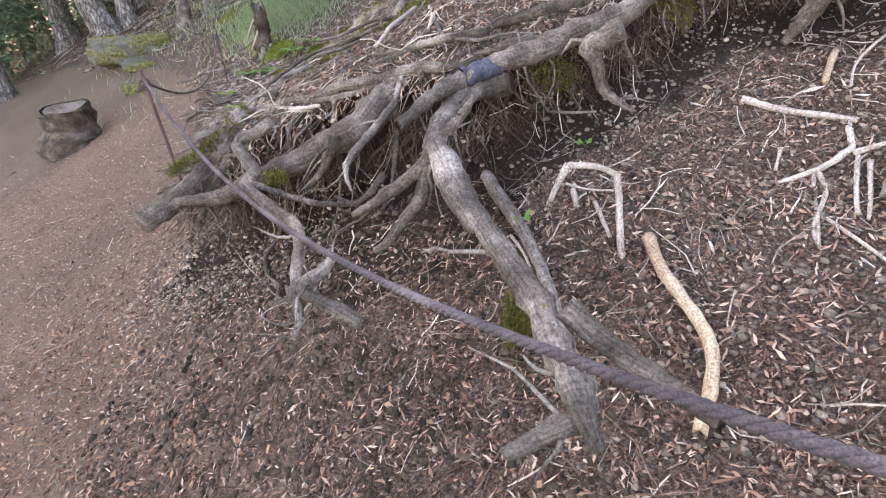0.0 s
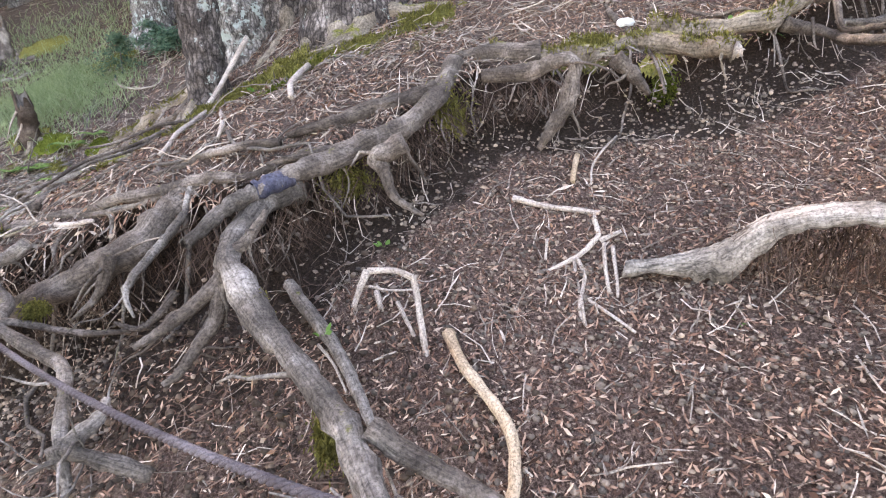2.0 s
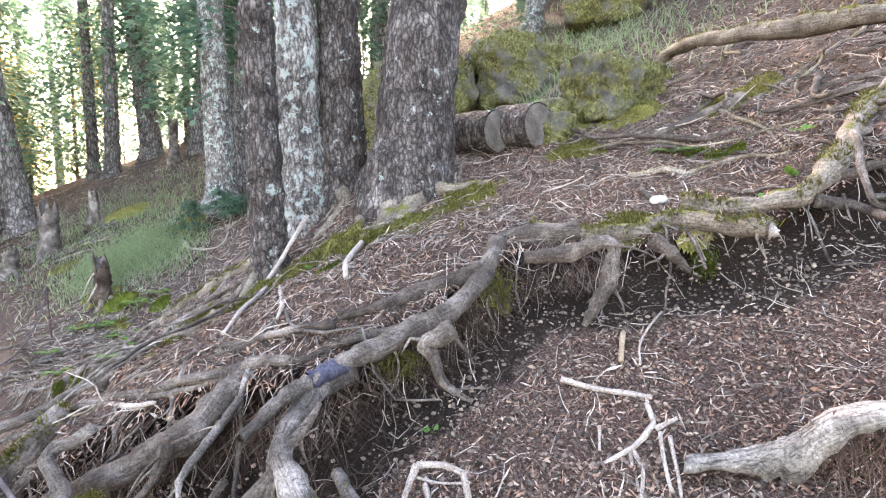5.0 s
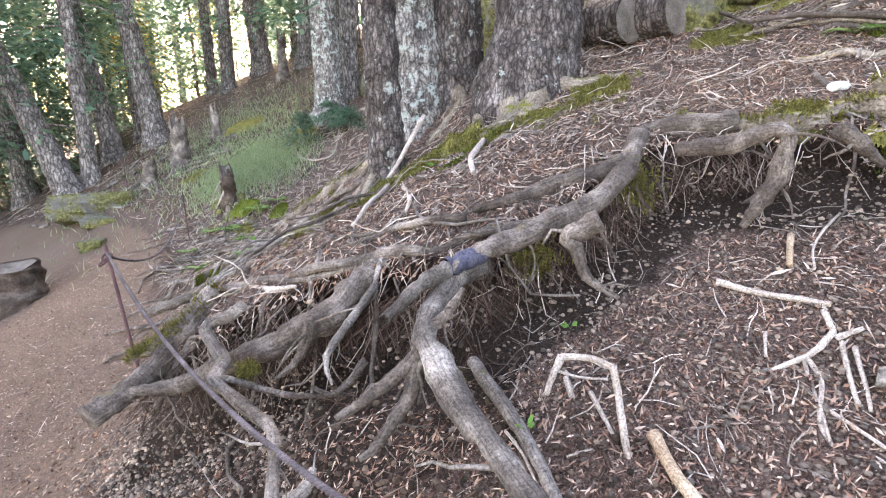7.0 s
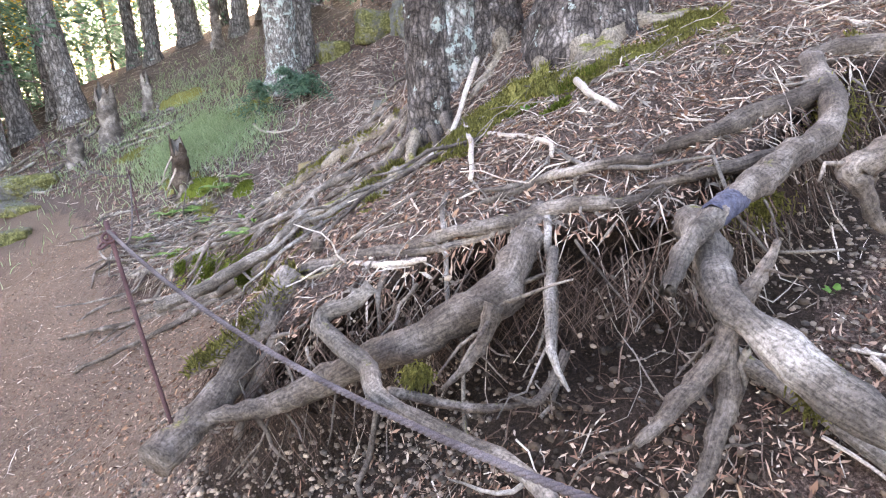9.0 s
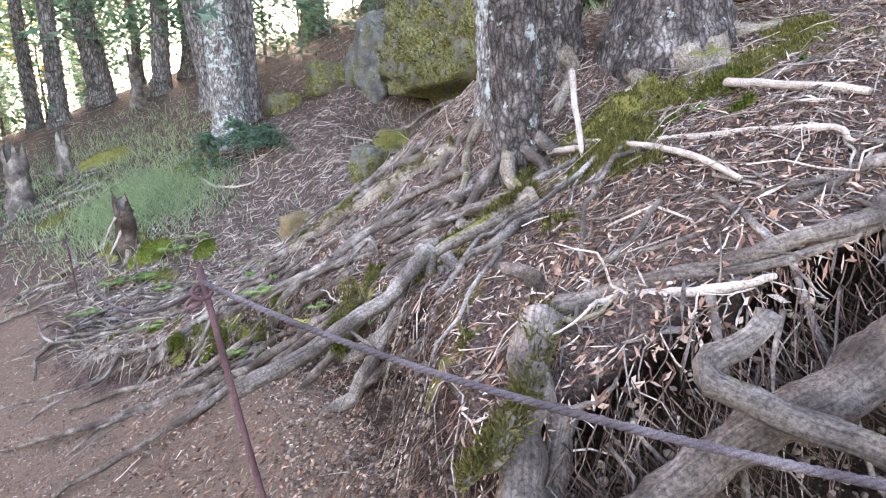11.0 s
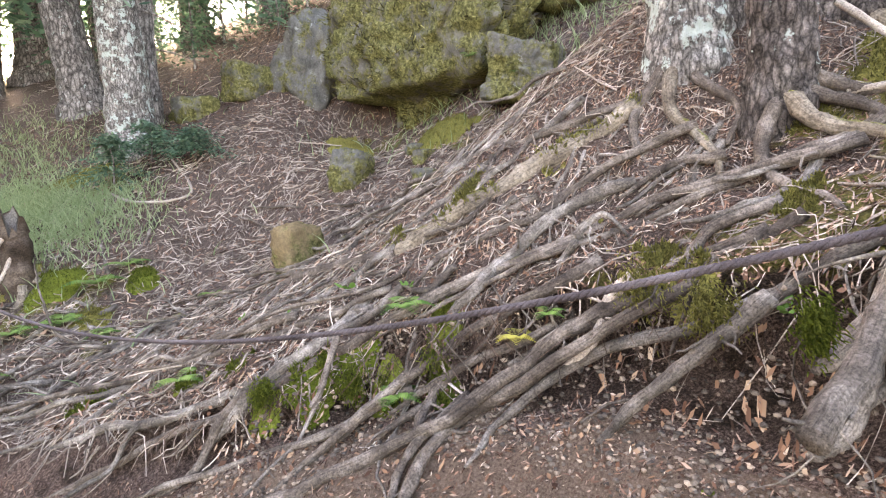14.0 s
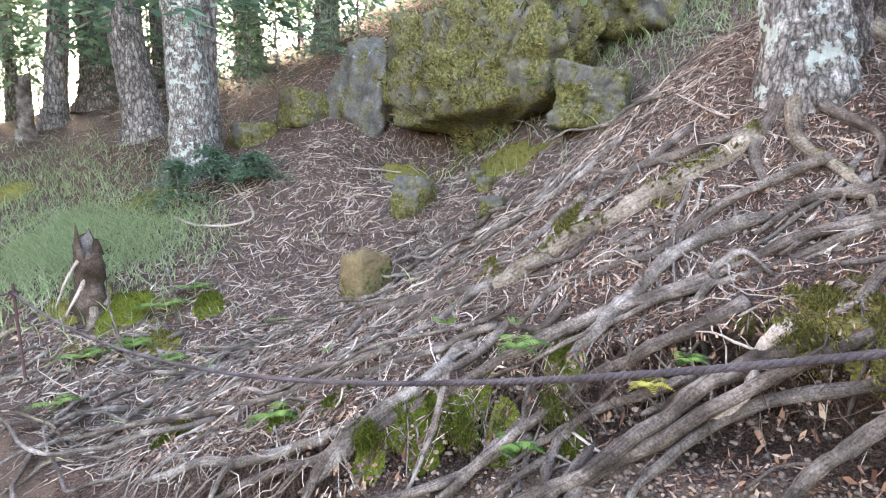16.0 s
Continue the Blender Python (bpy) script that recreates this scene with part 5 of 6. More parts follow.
def fringe(n, seed, a, b, drop):
    """Fine roots that hang from under a log between two points."""
    rng = np.random.RandomState(seed)
    s = rng.uniform(0, 1, n)[:, None]
    c = np.array(a) * (1 - s) + np.array(b) * s + rng.normal(0, 0.03, (n, 3))
    t = np.linspace(0, 1, 6)
    way = rng.normal(0, 0.35, (n, 2))
    ln = rng.uniform(*drop, n)[:, None]
    pos = np.stack([c[:, :1] + way[:, :1] * ln * t + rng.normal(0, 0.006, (n, 6)), c[:, 1:2] + way[:, 1:] * ln * t + rng.normal(0, 0.006, (n, 6)), c[:, 2:] - ln * t], -1)
    pos[..., 2] = np.maximum(pos[..., 2], height(pos[..., 0].ravel(), pos[..., 1].ravel()).reshape(n, 6) + 0.004)
    return pos, rng.uniform(0.001, 0.003, (n, 1)) * (1 - 0.6 * t)[None]


HAIR = wood_material("fine_root", (0.045, 0.028, 0.021), (0.095, 0.062, 0.048), (0.19, 0.137, 0.11), scale=60, bump=0.3, per_island=True)
stuff("hanging_rootlets", hanging(2300, 21, (0.08, 0.42), (0.001, 0.0032)), HAIR, "brown hair-like rootlets hanging from the eroded bank", "rootlets")
stuff("hanging_roots", hanging(90, 22, (0.15, 0.5), (0.003, 0.008)), ROOT, "bare side roots hanging down the eroded bank", "rootlets", 6)

stuff("scree_rootlets", crawl(420, 24, (-1.0, 0.5, 0.7, 2.3), (0.12, 0.5), (0.0016, 0.005), 7, anyway, 1.0, 1.5, lambda x, y, rng: inside(x, y) < -0.05, 0.5, 0.45), HAIR, "dark thin rootlets tangled over the bare slope", "rootlets")
stuff("log_fringe", fringe(420, 23, (1.66, 1.34, 1.02), (2.1, 0.88, 1.08), (0.06, 0.26)), HAIR, "brown rootlets hanging under the dead log", "rootlets")


# ---- gravel ----
def pebbles(name, n, seed, area, size, material, keep, label):
    rng = np.random.RandomState(seed)
    x, y = rng.uniform(area[0], area[1], n), rng.uniform(area[2], area[3], n)
    ok = keep(x, y, rng)
    x, y = x[ok], y[ok]
    n = len(x)
    bm = bmesh.new()
    bmesh.ops.create_icosphere(bm, subdivisions=1, radius=1)
    base = np.array([v.co for v in bm.verts])
    tri = np.array([[v.index for v in f.verts] for f in bm.faces])
    bm.free()
    r = size[0] + (size[1] - size[0]) * rng.uniform(0, 1, n) ** 3.2
    scale = r[:, None] * np.stack([rng.uniform(0.8, 1.3, n), rng.uniform(0.7, 1.1, n), rng.uniform(0.5, 0.85, n)], 1)
    a = rng.uniform(0, 6.28, n)
    v = base[None] * (1 + rng.uniform(-0.22, 0.22, (n, len(base), 1))) * scale[:, None]
    vx = v[..., 0] * np.cos(a)[:, None] - v[..., 1] * np.sin(a)[:, None]
    vy = v[..., 0] * np.sin(a)[:, None] + v[..., 1] * np.cos(a)[:, None]
    z = rough_height(x, y) + r * 0.2
    v = np.stack([vx + x[:, None], vy + y[:, None], v[..., 2] + z[:, None]], -1)
    q = (tri[None] + (np.arange(n) * len(base))[:, None, None]).reshape(-1, 3)
    return tagged(new(name, fast_mesh(name, v.reshape(-1, 3), q, material)), label, "gravel", kind="stuff")


def pebble_material(name, dark, pale):
    m = stone_material(name, dark, pale, 0.0, 0.0)
    nt = m.node_tree
    bs = nt.nodes["Principled BSDF"]
    tones = island(nt, [(0.0, (0.16, 0.14, 0.13)), (0.4, (0.6, 0.53, 0.48)), (0.85, (1.2, 1.0, 0.86)), (1.0, (2.2, 1.85, 1.55))])
    nt.links.new(mix_node(nt, 0.85, bs.inputs["Base Color"].links[0].from_socket, tones, "MULTIPLY"), bs.inputs["Base Color"])
    return m


PEBBLE = pebble_material("pebble", (0.13, 0.115, 0.103), (0.3, 0.268, 0.24))
# darker copy of PEBBLE: damp stones plus the overhang's shade in the colour
SHADED_DAMP_PEBBLE = pebble_material("shaded_damp_pebble", (0.045, 0.036, 0.03), (0.13, 0.107, 0.09))
pebbles("gravel", 66000, 31, (-1.6, 3.4, -0.8, 2.9), (0.0025, 0.0135), PEBBLE, lambda x, y, rng: (inside(x, y) < 0.0) & (scree(x, y) < rng.uniform(0, 1, len(x))) & (rng.uniform(0, 1, len(x)) < np.clip(0.5 + 0.5 * fbm(x, y, 1.3, 91) + 0.4 * np.clip(y + 0.6, 0, 1) - 0.3 * np.clip(x - 2, 0, 2), 0.05, 1)), "grey-brown volcanic gravel in the hollow")
pebbles("bank_gravel", 42000, 32, (-2.7, -0.5, 1.2, 6.0), (0.003, 0.0145), PEBBLE, lambda x, y, rng: (inside(x, y) < 0.05) & (inside(x, y) > -0.55 + 0.35 * fbm(x, y, 2.0, 92)), "tan gravel spilling from under the roots")
pebbles("shaded_damp_scree", 15000, 34, (-1.6, 1.0, 0.2, 2.6), (0.003, 0.018), SHADED_DAMP_PEBBLE, lambda x, y, rng: (inside(x, y) < -0.05) & (scree(x, y) > rng.uniform(0, 1, len(x))), "damp gravel with the root overhang's shade in its dark colour")
pebbles("path_grit", 14000, 33, (-5, -0.8, 0.4, 8), (0.003, 0.012), PEBBLE, lambda x, y, rng: inside(x, y) < -0.3, "fine grit on the trodden path")


# ---- rocks ----
def rock_mesh(name, size, material, seed, level=4, square=0.7, rough=0.16, undercut=0.0, lip=-0.1):
    bm = bmesh.new()
    bmesh.ops.create_icosphere(bm, subdivisions=level, radius=1)
    for v in bm.verts:
        d = v.co.normalized()
        k = 1 / max(abs(d.x), abs(d.y), abs(d.z))
        p = d * (1 + (k - 1) * square)
        s = d * 1.3 + Vector((seed, seed * 2, -seed))
        p *= 1 + rough * (noise.fractal(s, 0.9, 2.1, 5) + 0.5 * abs(noise.noise(s * 2.3))) + 0.12 * noise.noise(s * 0.9 + Vector((5, 3, 1)))
        cell, _ = noise.voronoi(s * 1.6)
        p *= 1 - 0.10 * max(0.0, 1 - (cell[1] - cell[0]) * 9) + 0.05 * noise.fractal(s * 6, 0.9, 2.1, 4)
        p = Vector((p.x * size[0], p.y * size[1], p.z * size[2]))
        if undercut and p.z < lip * size[2]:
            f = 1 - undercut * min(1, (lip - p.z / size[2]) * 9)
            p.x, p.y = p.x * f, p.y * f
        v.co = p
    for f in bm.faces:
        f.smooth = True
    me = bpy.data.meshes.new(name)
    bm.to_mesh(me)
    bm.free()
    me.materials.append(material)
    return me


def rock(x, y, size, material, seed, label, turn=0.0, sink=0.35, level=4, square=0.7, name="rock", tilt=0.0, undercut=0.0, z=None, lip=-0.1, rough=0.16):
    ob = new(name, rock_mesh(name, size, material, seed, level, square, rough, undercut, lip))
    ob.location = (x, y, (ground_at(x, y) if z is None else z) + size[2] * (1 - 2 * sink))
    ob.rotation_euler = (radians(tilt), 0, radians(turn))
    return tagged(ob, label, "rock")


BOULDER = rock(2.1, 10.3, (1.0, 1.5, 1.3), STONE_MOSSY, 3.3, "huge moss-grown boulder with an undercut face", 14, 0.0, 6, 0.62, "boulder", 0, 0.6, 1.3, -0.42, 0.22)
rock(1.3, 12.6, (0.55, 0.7, 0.95), stone_material("bare_grey_rock", (0.04, 0.04, 0.038), (0.2, 0.2, 0.19), 0.3, 0.4), 5.1, "split grey boulder leaning beside a mossy one", 20, 0.0, 5, 0.45, "boulder", 14, 0, 1.75, -0.1, 0.26)
rock(1.85, 8.1, (0.45, 0.4, 0.36), STONE, 6.2, "dark angular rock with moss on top", 30, 0.3, 5, 0.85, "rock", 10)
rock(0.11, 9.35, (0.26, 0.2, 0.28), STONE, 9.4, "pointed grey stone spotted with white lichen", 25, 0.3, 5, 0.45, tilt=14)
rock(-1.08, 8.35, (0.24, 0.18, 0.27), stone_material("brown_stone", (0.13, 0.09, 0.05), (0.24, 0.18, 0.10), 0.3, 0.0), 10.1, "squarish brown stone upright in the litter", 15, 0.25, 4, 0.55)
rock(0.45, 8.3, (0.22, 0.14, 0.12), STONE, 11.5, "flat grey stone with lichen spots", 40, 0.4)
rock(0.75, 8.75, (0.12, 0.1, 0.1), STONE, 12.5, "small blue-grey stone in the litter", 10, 0.4)
rock(0.9, 9.15, (0.14, 0.11, 0.08), STONE, 13.5, "small blue-grey stone in the litter", 60, 0.4)
rock(-6.9, 12.6, (0.85, 0.5, 0.32), STONE, 14.2, "large flat grey stone at the path's bend", 20, 0.4, 5, 0.7, tilt=-14)
rock(-6.4, 11.9, (0.4, 0.25, 0.1), STONE, 15.2, "flat grey stone set in the path", 5, 0.5)
rock(-6.0, 10.6, (0.22, 0.16, 0.14), STONE_MOSSY, 16.2, "small dark stone lying on the path", 5, 0.4)
rock(0.4, 13.3, (0.5, 0.4, 0.35), STONE_MOSSY, 17.1, "mossy stone half buried in the slope", 5, 0.4)
rock(-0.6, 13.4, (0.35, 0.3, 0.25), STONE, 18.1, "grey stone half buried in the slope", 5, 0.4)
rock(3.15, 5.0, (0.46, 0.34, 0.32), STONE_MOSSY, 19.1, "dark block of rock capped with moss", 20, 0.2, 5, 0.8, "boulder")
rock(2.62, 5.15, (0.2, 0.18, 0.18), STONE_MOSSY, 20.1, "small mossy rock beside the cut logs", 10, 0.25, 4)
rock(2.36, 4.62, (0.17, 0.15, 0.16), STONE_MOSSY, 24.1, "small dark rock beside the cut logs", 50, 0.25, 4)
rock(3.9, 9.0, (0.9, 0.7, 0.6), STONE_MOSSY, 21.1, "mossy rock outcrop on the upper slope", 10, 0.3, 5, 0.7, "boulder")
rock(6.5, 10.5, (1.2, 0.9, 0.8), STONE_MOSSY, 22.1, "mossy rock outcrop on the upper slope", 50, 0.3, 5, 0.7, "boulder")
rock(2.23, 2.93, (0.055, 0.04, 0.028), stone_material("white_stone", (0.6, 0.6, 0.58), (0.75, 0.75, 0.73), 0.0, 0.0), 23.1, "small white stone on mossy ground", 20, 0.2, 3, 0.5)


DULL_MOSS = leaf_material("dull_moss", [(0.0, (0.03, 0.028, 0.012)), (0.5, (0.075, 0.068, 0.026)), (0.85, (0.15, 0.14, 0.05)), (1.0, (0.3, 0.28, 0.12))], 0.9, 0.15)
moss_fur(BOULDER, 5200, 3, DULL_MOSS)


# ---- cut logs and stumps ----
CUT = wood_material("old_cut_wood", (0.055, 0.046, 0.038), (0.12, 0.104, 0.09), (0.2, 0.178, 0.155), scale=40)


def cut_log(x, y, length, radius, turn, seed):
    z = ground_at(x, y) + radius * 0.85
    ob = new("cut_log")
    a = radians(turn)
    pts = [(math.cos(a) * s * length, math.sin(a) * s * length, 0, radius) for s in (-0.5, -0.25, 0, 0.25, 0.5)]
    v, f = tube(pts, 26, 7, 0.12, 0.0, seed)
    child("bark", mesh_of("bark", v, f[:-2], BARK), ob)
    for s in (-0.5, 0.5):
        bm = bmesh.new()
        bmesh.ops.create_circle(bm, cap_ends=True, segments=26, radius=radius * 0.97)
        me = bpy.data.meshes.new("cut_face")
        bm.to_mesh(me)
        bm.free()
        me.materials.append(CUT)
        c = child("cut_face", me, ob, "grey weathered saw-cut face")
        c.matrix_local = Matrix.Translation((math.cos(a) * s * length * 0.985, math.sin(a) * s * length * 0.985, 0)) @ Euler((0, radians(90), a)).to_matrix().to_4x4()
    ob.location = (x, y, z)
    return tagged(ob, "short sawn log with grey weathered cut face", "log", "sawn logs by the trees")


cut_log(1.68, 4.9, 0.5, 0.19, 120, 1.0)
cut_log(2.04, 4.72, 0.45, 0.2, 116, 2.0)


def stump(x, y, radius, tall, label, seed, jag=0.4, material=None, moss=True, feet=5):
    z = ground_at(x, y)
    ob = new("stump")
    pts = [(x, y, z - 0.15, radius * 1.5), (x, y, z + 0.04, radius * 1.3), (x + 0.01, y, z + tall * 0.4, radius), (x + 0.02, y, z + tall * 0.8, radius * 0.93), (x + 0.02, y, z + tall, radius * 0.88)]
    v, f = tube(pts, 24, 6, 0.25, 0.02, seed)
    m = len(v) // 24
    v = [Vector(q) for q in v]
    for i in range((m - 4) * 24, m * 24):
        k = (i // 24 - (m - 5)) / 4
        v[i].z += jag * k * (noise.noise(Vector((math.cos(i % 24 / 24 * 6.28), math.sin(i % 24 / 24 * 6.28), seed)) * 2.2) + 0.2) * tall
    child("trunk", mesh_of("trunk", v, f[:-1], material or BARK), ob)
    w = [Vector((x, y, z + tall * 0.82))] + [v[(m - 1) * 24 + j].lerp(Vector((x, y, v[(m - 1) * 24 + j].z)), 0.12) - Vector((0, 0, 0.015)) for j in range(24)]
    child("broken_top", mesh_of("broken_top", w, [(0, 1 + j, 1 + (j + 1) % 24) for j in range(24)], CUT), ob)
    for k in range(feet):
        buttress(x, y, seed + k * 1.26, radius * 2.2, radius * 0.35, ROOT_MOSSY if moss else ROOT, ob)
    return tagged(ob, label, "stump")


stump(-6.3, 8.8, 0.44, 0.64, "broad dark old stump with mossy rim beside the path", 1.1, 0.05, wood_material("dark_stump_bark", (0.025, 0.018, 0.014), (0.07, 0.052, 0.042), (0.17, 0.135, 0.11), moss=0.6), feet=0)
stump(-3.2, 10.05, 0.13, 0.62, "rotten pointed brown stump on mossy ground", 2.2, 0.55, wood_material("rotten_wood", (0.022, 0.015, 0.011), (0.06, 0.043, 0.033), (0.16, 0.125, 0.1)))
stump(-5.45, 14.0, 0.2, 0.95, "weathered grey stump with bare spreading roots", 3.3, 0.5, ROOT_GREY, moss=False)
stump(-5.0, 15.4, 0.12, 0.7, "splintered dead stump on the bank", 4.4, 0.6, ROOT_GREY, moss=False)
stump(-3.95, 19.8, 0.16, 1.3, "splintered dead stump on the bank", 5.4, 0.5, ROOT_GREY, moss=False)
stump(-5.9, 13.2, 0.16, 0.5, "weathered grey stump with bare spreading roots", 6.4, 0.5, ROOT_GREY, moss=False)

pos_d, rad_d = crawl(46, 55, (-8.2, -4.2, 12.0, 16.5), (0.8, 2.2), (0.03, 0.06), 8, anyway, 0.5, 1.2, None, 0.7, 0.3)
for k in range(len(pos_d)):
    v, f = strands(pos_d[k:k + 1], rad_d[k:k + 1], 7)
    tagged(new("root", fast_mesh("root", v, f, ROOT_GREY)), "bleached root from the upturned stumps", "root", "roots round the far stumps")


v, f = tube([(0.2, 2.1, 1.082, 0.036), (0.13, 2.06, 1.068, 0.037), (0.06, 2.025, 1.055, 0.034)], 14, 7, 0.3, 0.0, 3.0)
tagged(new("paint_mark", mesh_of("paint_mark", v, f[:-2], wood_material("blue_paint", (0.02, 0.02, 0.03), (0.042, 0.045, 0.072), (0.11, 0.105, 0.125)))), "worn band of dark blue paint on a root", "paint")


# ---- stakes and rope ----
def stake(x, y, top, lean, label):
    z = ground_at(x, y)
    ob = new("rope_stake")
    v, f = tube([(x - lean[0], y - lean[1], z - 0.2, 0.011), (x - lean[0], y - lean[1], z, 0.011), (x - lean[0] * 0.5, y - lean[1] * 0.5, (z + top) / 2, 0.011), (x, y, top + 0.06, 0.011)], 10, 8, 0.12, 0.0, x)
    child("rod", mesh_of("rod", v, f, RUST), ob)
    for k in range(2):
        ring = [(x + 0.03 * math.cos(a) - 0.025 * k, y + 0.022 * math.sin(a), top - 0.02 - 0.03 * k + 0.02 * math.sin(a + k), 0.007) for a in np.linspace(0, 6.1, 9)]
        v, f = tube(ring, 7, 4, 0.1, 0.0, k + x)
        child("wire_loop", mesh_of("wire_loop", v, f, RUST), ob, "twisted rusty wire loop")
    return tagged(ob, label, "stake", "rope stakes along the path")


def rope(a, b, sag, n=260):
    """A laid rope of three strands, hanging between two points."""
    u = np.linspace(0, 1, n)
    p = np.array(a) + (np.array(b) - np.array(a)) * u[:, None]
    p[:, 2] -= 4 * sag * u * (1 - u)
    t = np.gradient(p, axis=0)
    t /= np.linalg.norm(t, axis=1)[:, None]
    s = np.cross(t, (0, 0, 1.0))
    s /= np.linalg.norm(s, axis=1)[:, None]
    w = np.cross(s, t)
    far = np.concatenate([[0], np.cumsum(np.linalg.norm(np.diff(p, axis=0), axis=1))])
    ob = new("rope")
    for k in range(3):
        ph = far / 0.062 * 2 * np.pi + k * 2.094
        q = p + (np.cos(ph)[:, None] * s + np.sin(ph)[:, None] * w) * 0.0047
        v, f = strands(q[None], np.full((1, n), 0.0056), 8)
        child("strand", fast_mesh("strand", v, f, ROPE), ob)
    return tagged(ob, "worn grey-purple twisted rope sagging between iron stakes", "rope", "ropes along the path")


stake(-1.952, 3.556, 0.745, (-0.16, 0.11), "leaning rusty iron stake holding the rope")
stake(-3.72, 9.36, 0.20, (-0.03, 0.05), "thin rusty iron stake at the path's edge")
stake(-6.3, 12.9, 0.45, (0.0, 0.0), "thin rusty iron stake at the path's edge")
stake(0.55, 0.045, 1.226, (0.0, 0.0), "rusty iron stake holding the rope's end")
rope((-1.952, 3.556, 0.759), (0.533, 0.063, 1.226), 0.341, 460)
rope((-1.952, 3.556, 0.735), (-3.72, 9.36, 0.18), 0.38, 520)
rope((-3.72, 9.36, 0.18), (-6.3, 12.9, 0.42), 0.22, 260)


# ---- moss, ferns, leaves, grass ----
def moss_cushion(x, y, size, material, seed, z=None, blades=900, label="thick yellow-green moss cushion on the ground", squash=0.35):
    """A lumpy pad of moss with a fur of short shoots."""
    rng = np.random.RandomState(seed)
    sx, sy = size
    g = 22
    u, w = [q.ravel() for q in np.meshgrid(np.linspace(-1, 1, g), np.linspace(-1, 1, g))]
    px, py = x + u * sx, y + w * sy
    r = np.hypot(u, w) + 0.4 * fbm(px, py, 6.0, seed % 50, 2)
    gz = rough_height(px, py) if z is None else np.full(len(px), z)
    pz = gz - 0.03 + np.maximum(0.0, 1 - r * r) ** 0.6 * min(sx, sy) * squash + 0.015 * fbm(px, py, 18.0, seed % 60, 2)
    va = np.stack([px, py, pz], 1)
    i = np.arange(g * g).reshape(g, g)
    faces = np.stack([i[:-1, :-1], i[:-1, 1:], i[1:, 1:], i[1:, :-1]], -1).reshape(-1, 4)
    faces = faces[(r[faces] < 1.05).all(axis=1)]
    pick = rng.randint(0, len(va), blades * 3)
    pick = pick[(va[pick, 2] > gz[pick] + 0.004)][:blades]
    c = va[pick] + rng.normal(0, 1, (len(pick), 3)) * np.array([sx, sy, 0.1]) * 0.04
    d = rng.normal(0, 0.6, (len(pick), 3)) + np.array([0, 0, 1.0])
    ln = rng.uniform(0.008, 0.022, len(pick))
    pos = c[:, None] + d[:, None] * ln[:, None, None] * np.array([0, 0.6, 1.0])[None, :, None]
    rad = np.array([0.0035, 0.003, 0.0008])[None] * np.ones((len(pick), 1))
    v2, q2 = strands(pos, rad, 3)
    ob = new("moss_cushion", fast_mesh("moss_cushion", np.vstack([va, v2]), np.vstack([np.array(faces), q2 + len(va)]), material))
    return tagged(ob, label, "moss", "moss cushions")


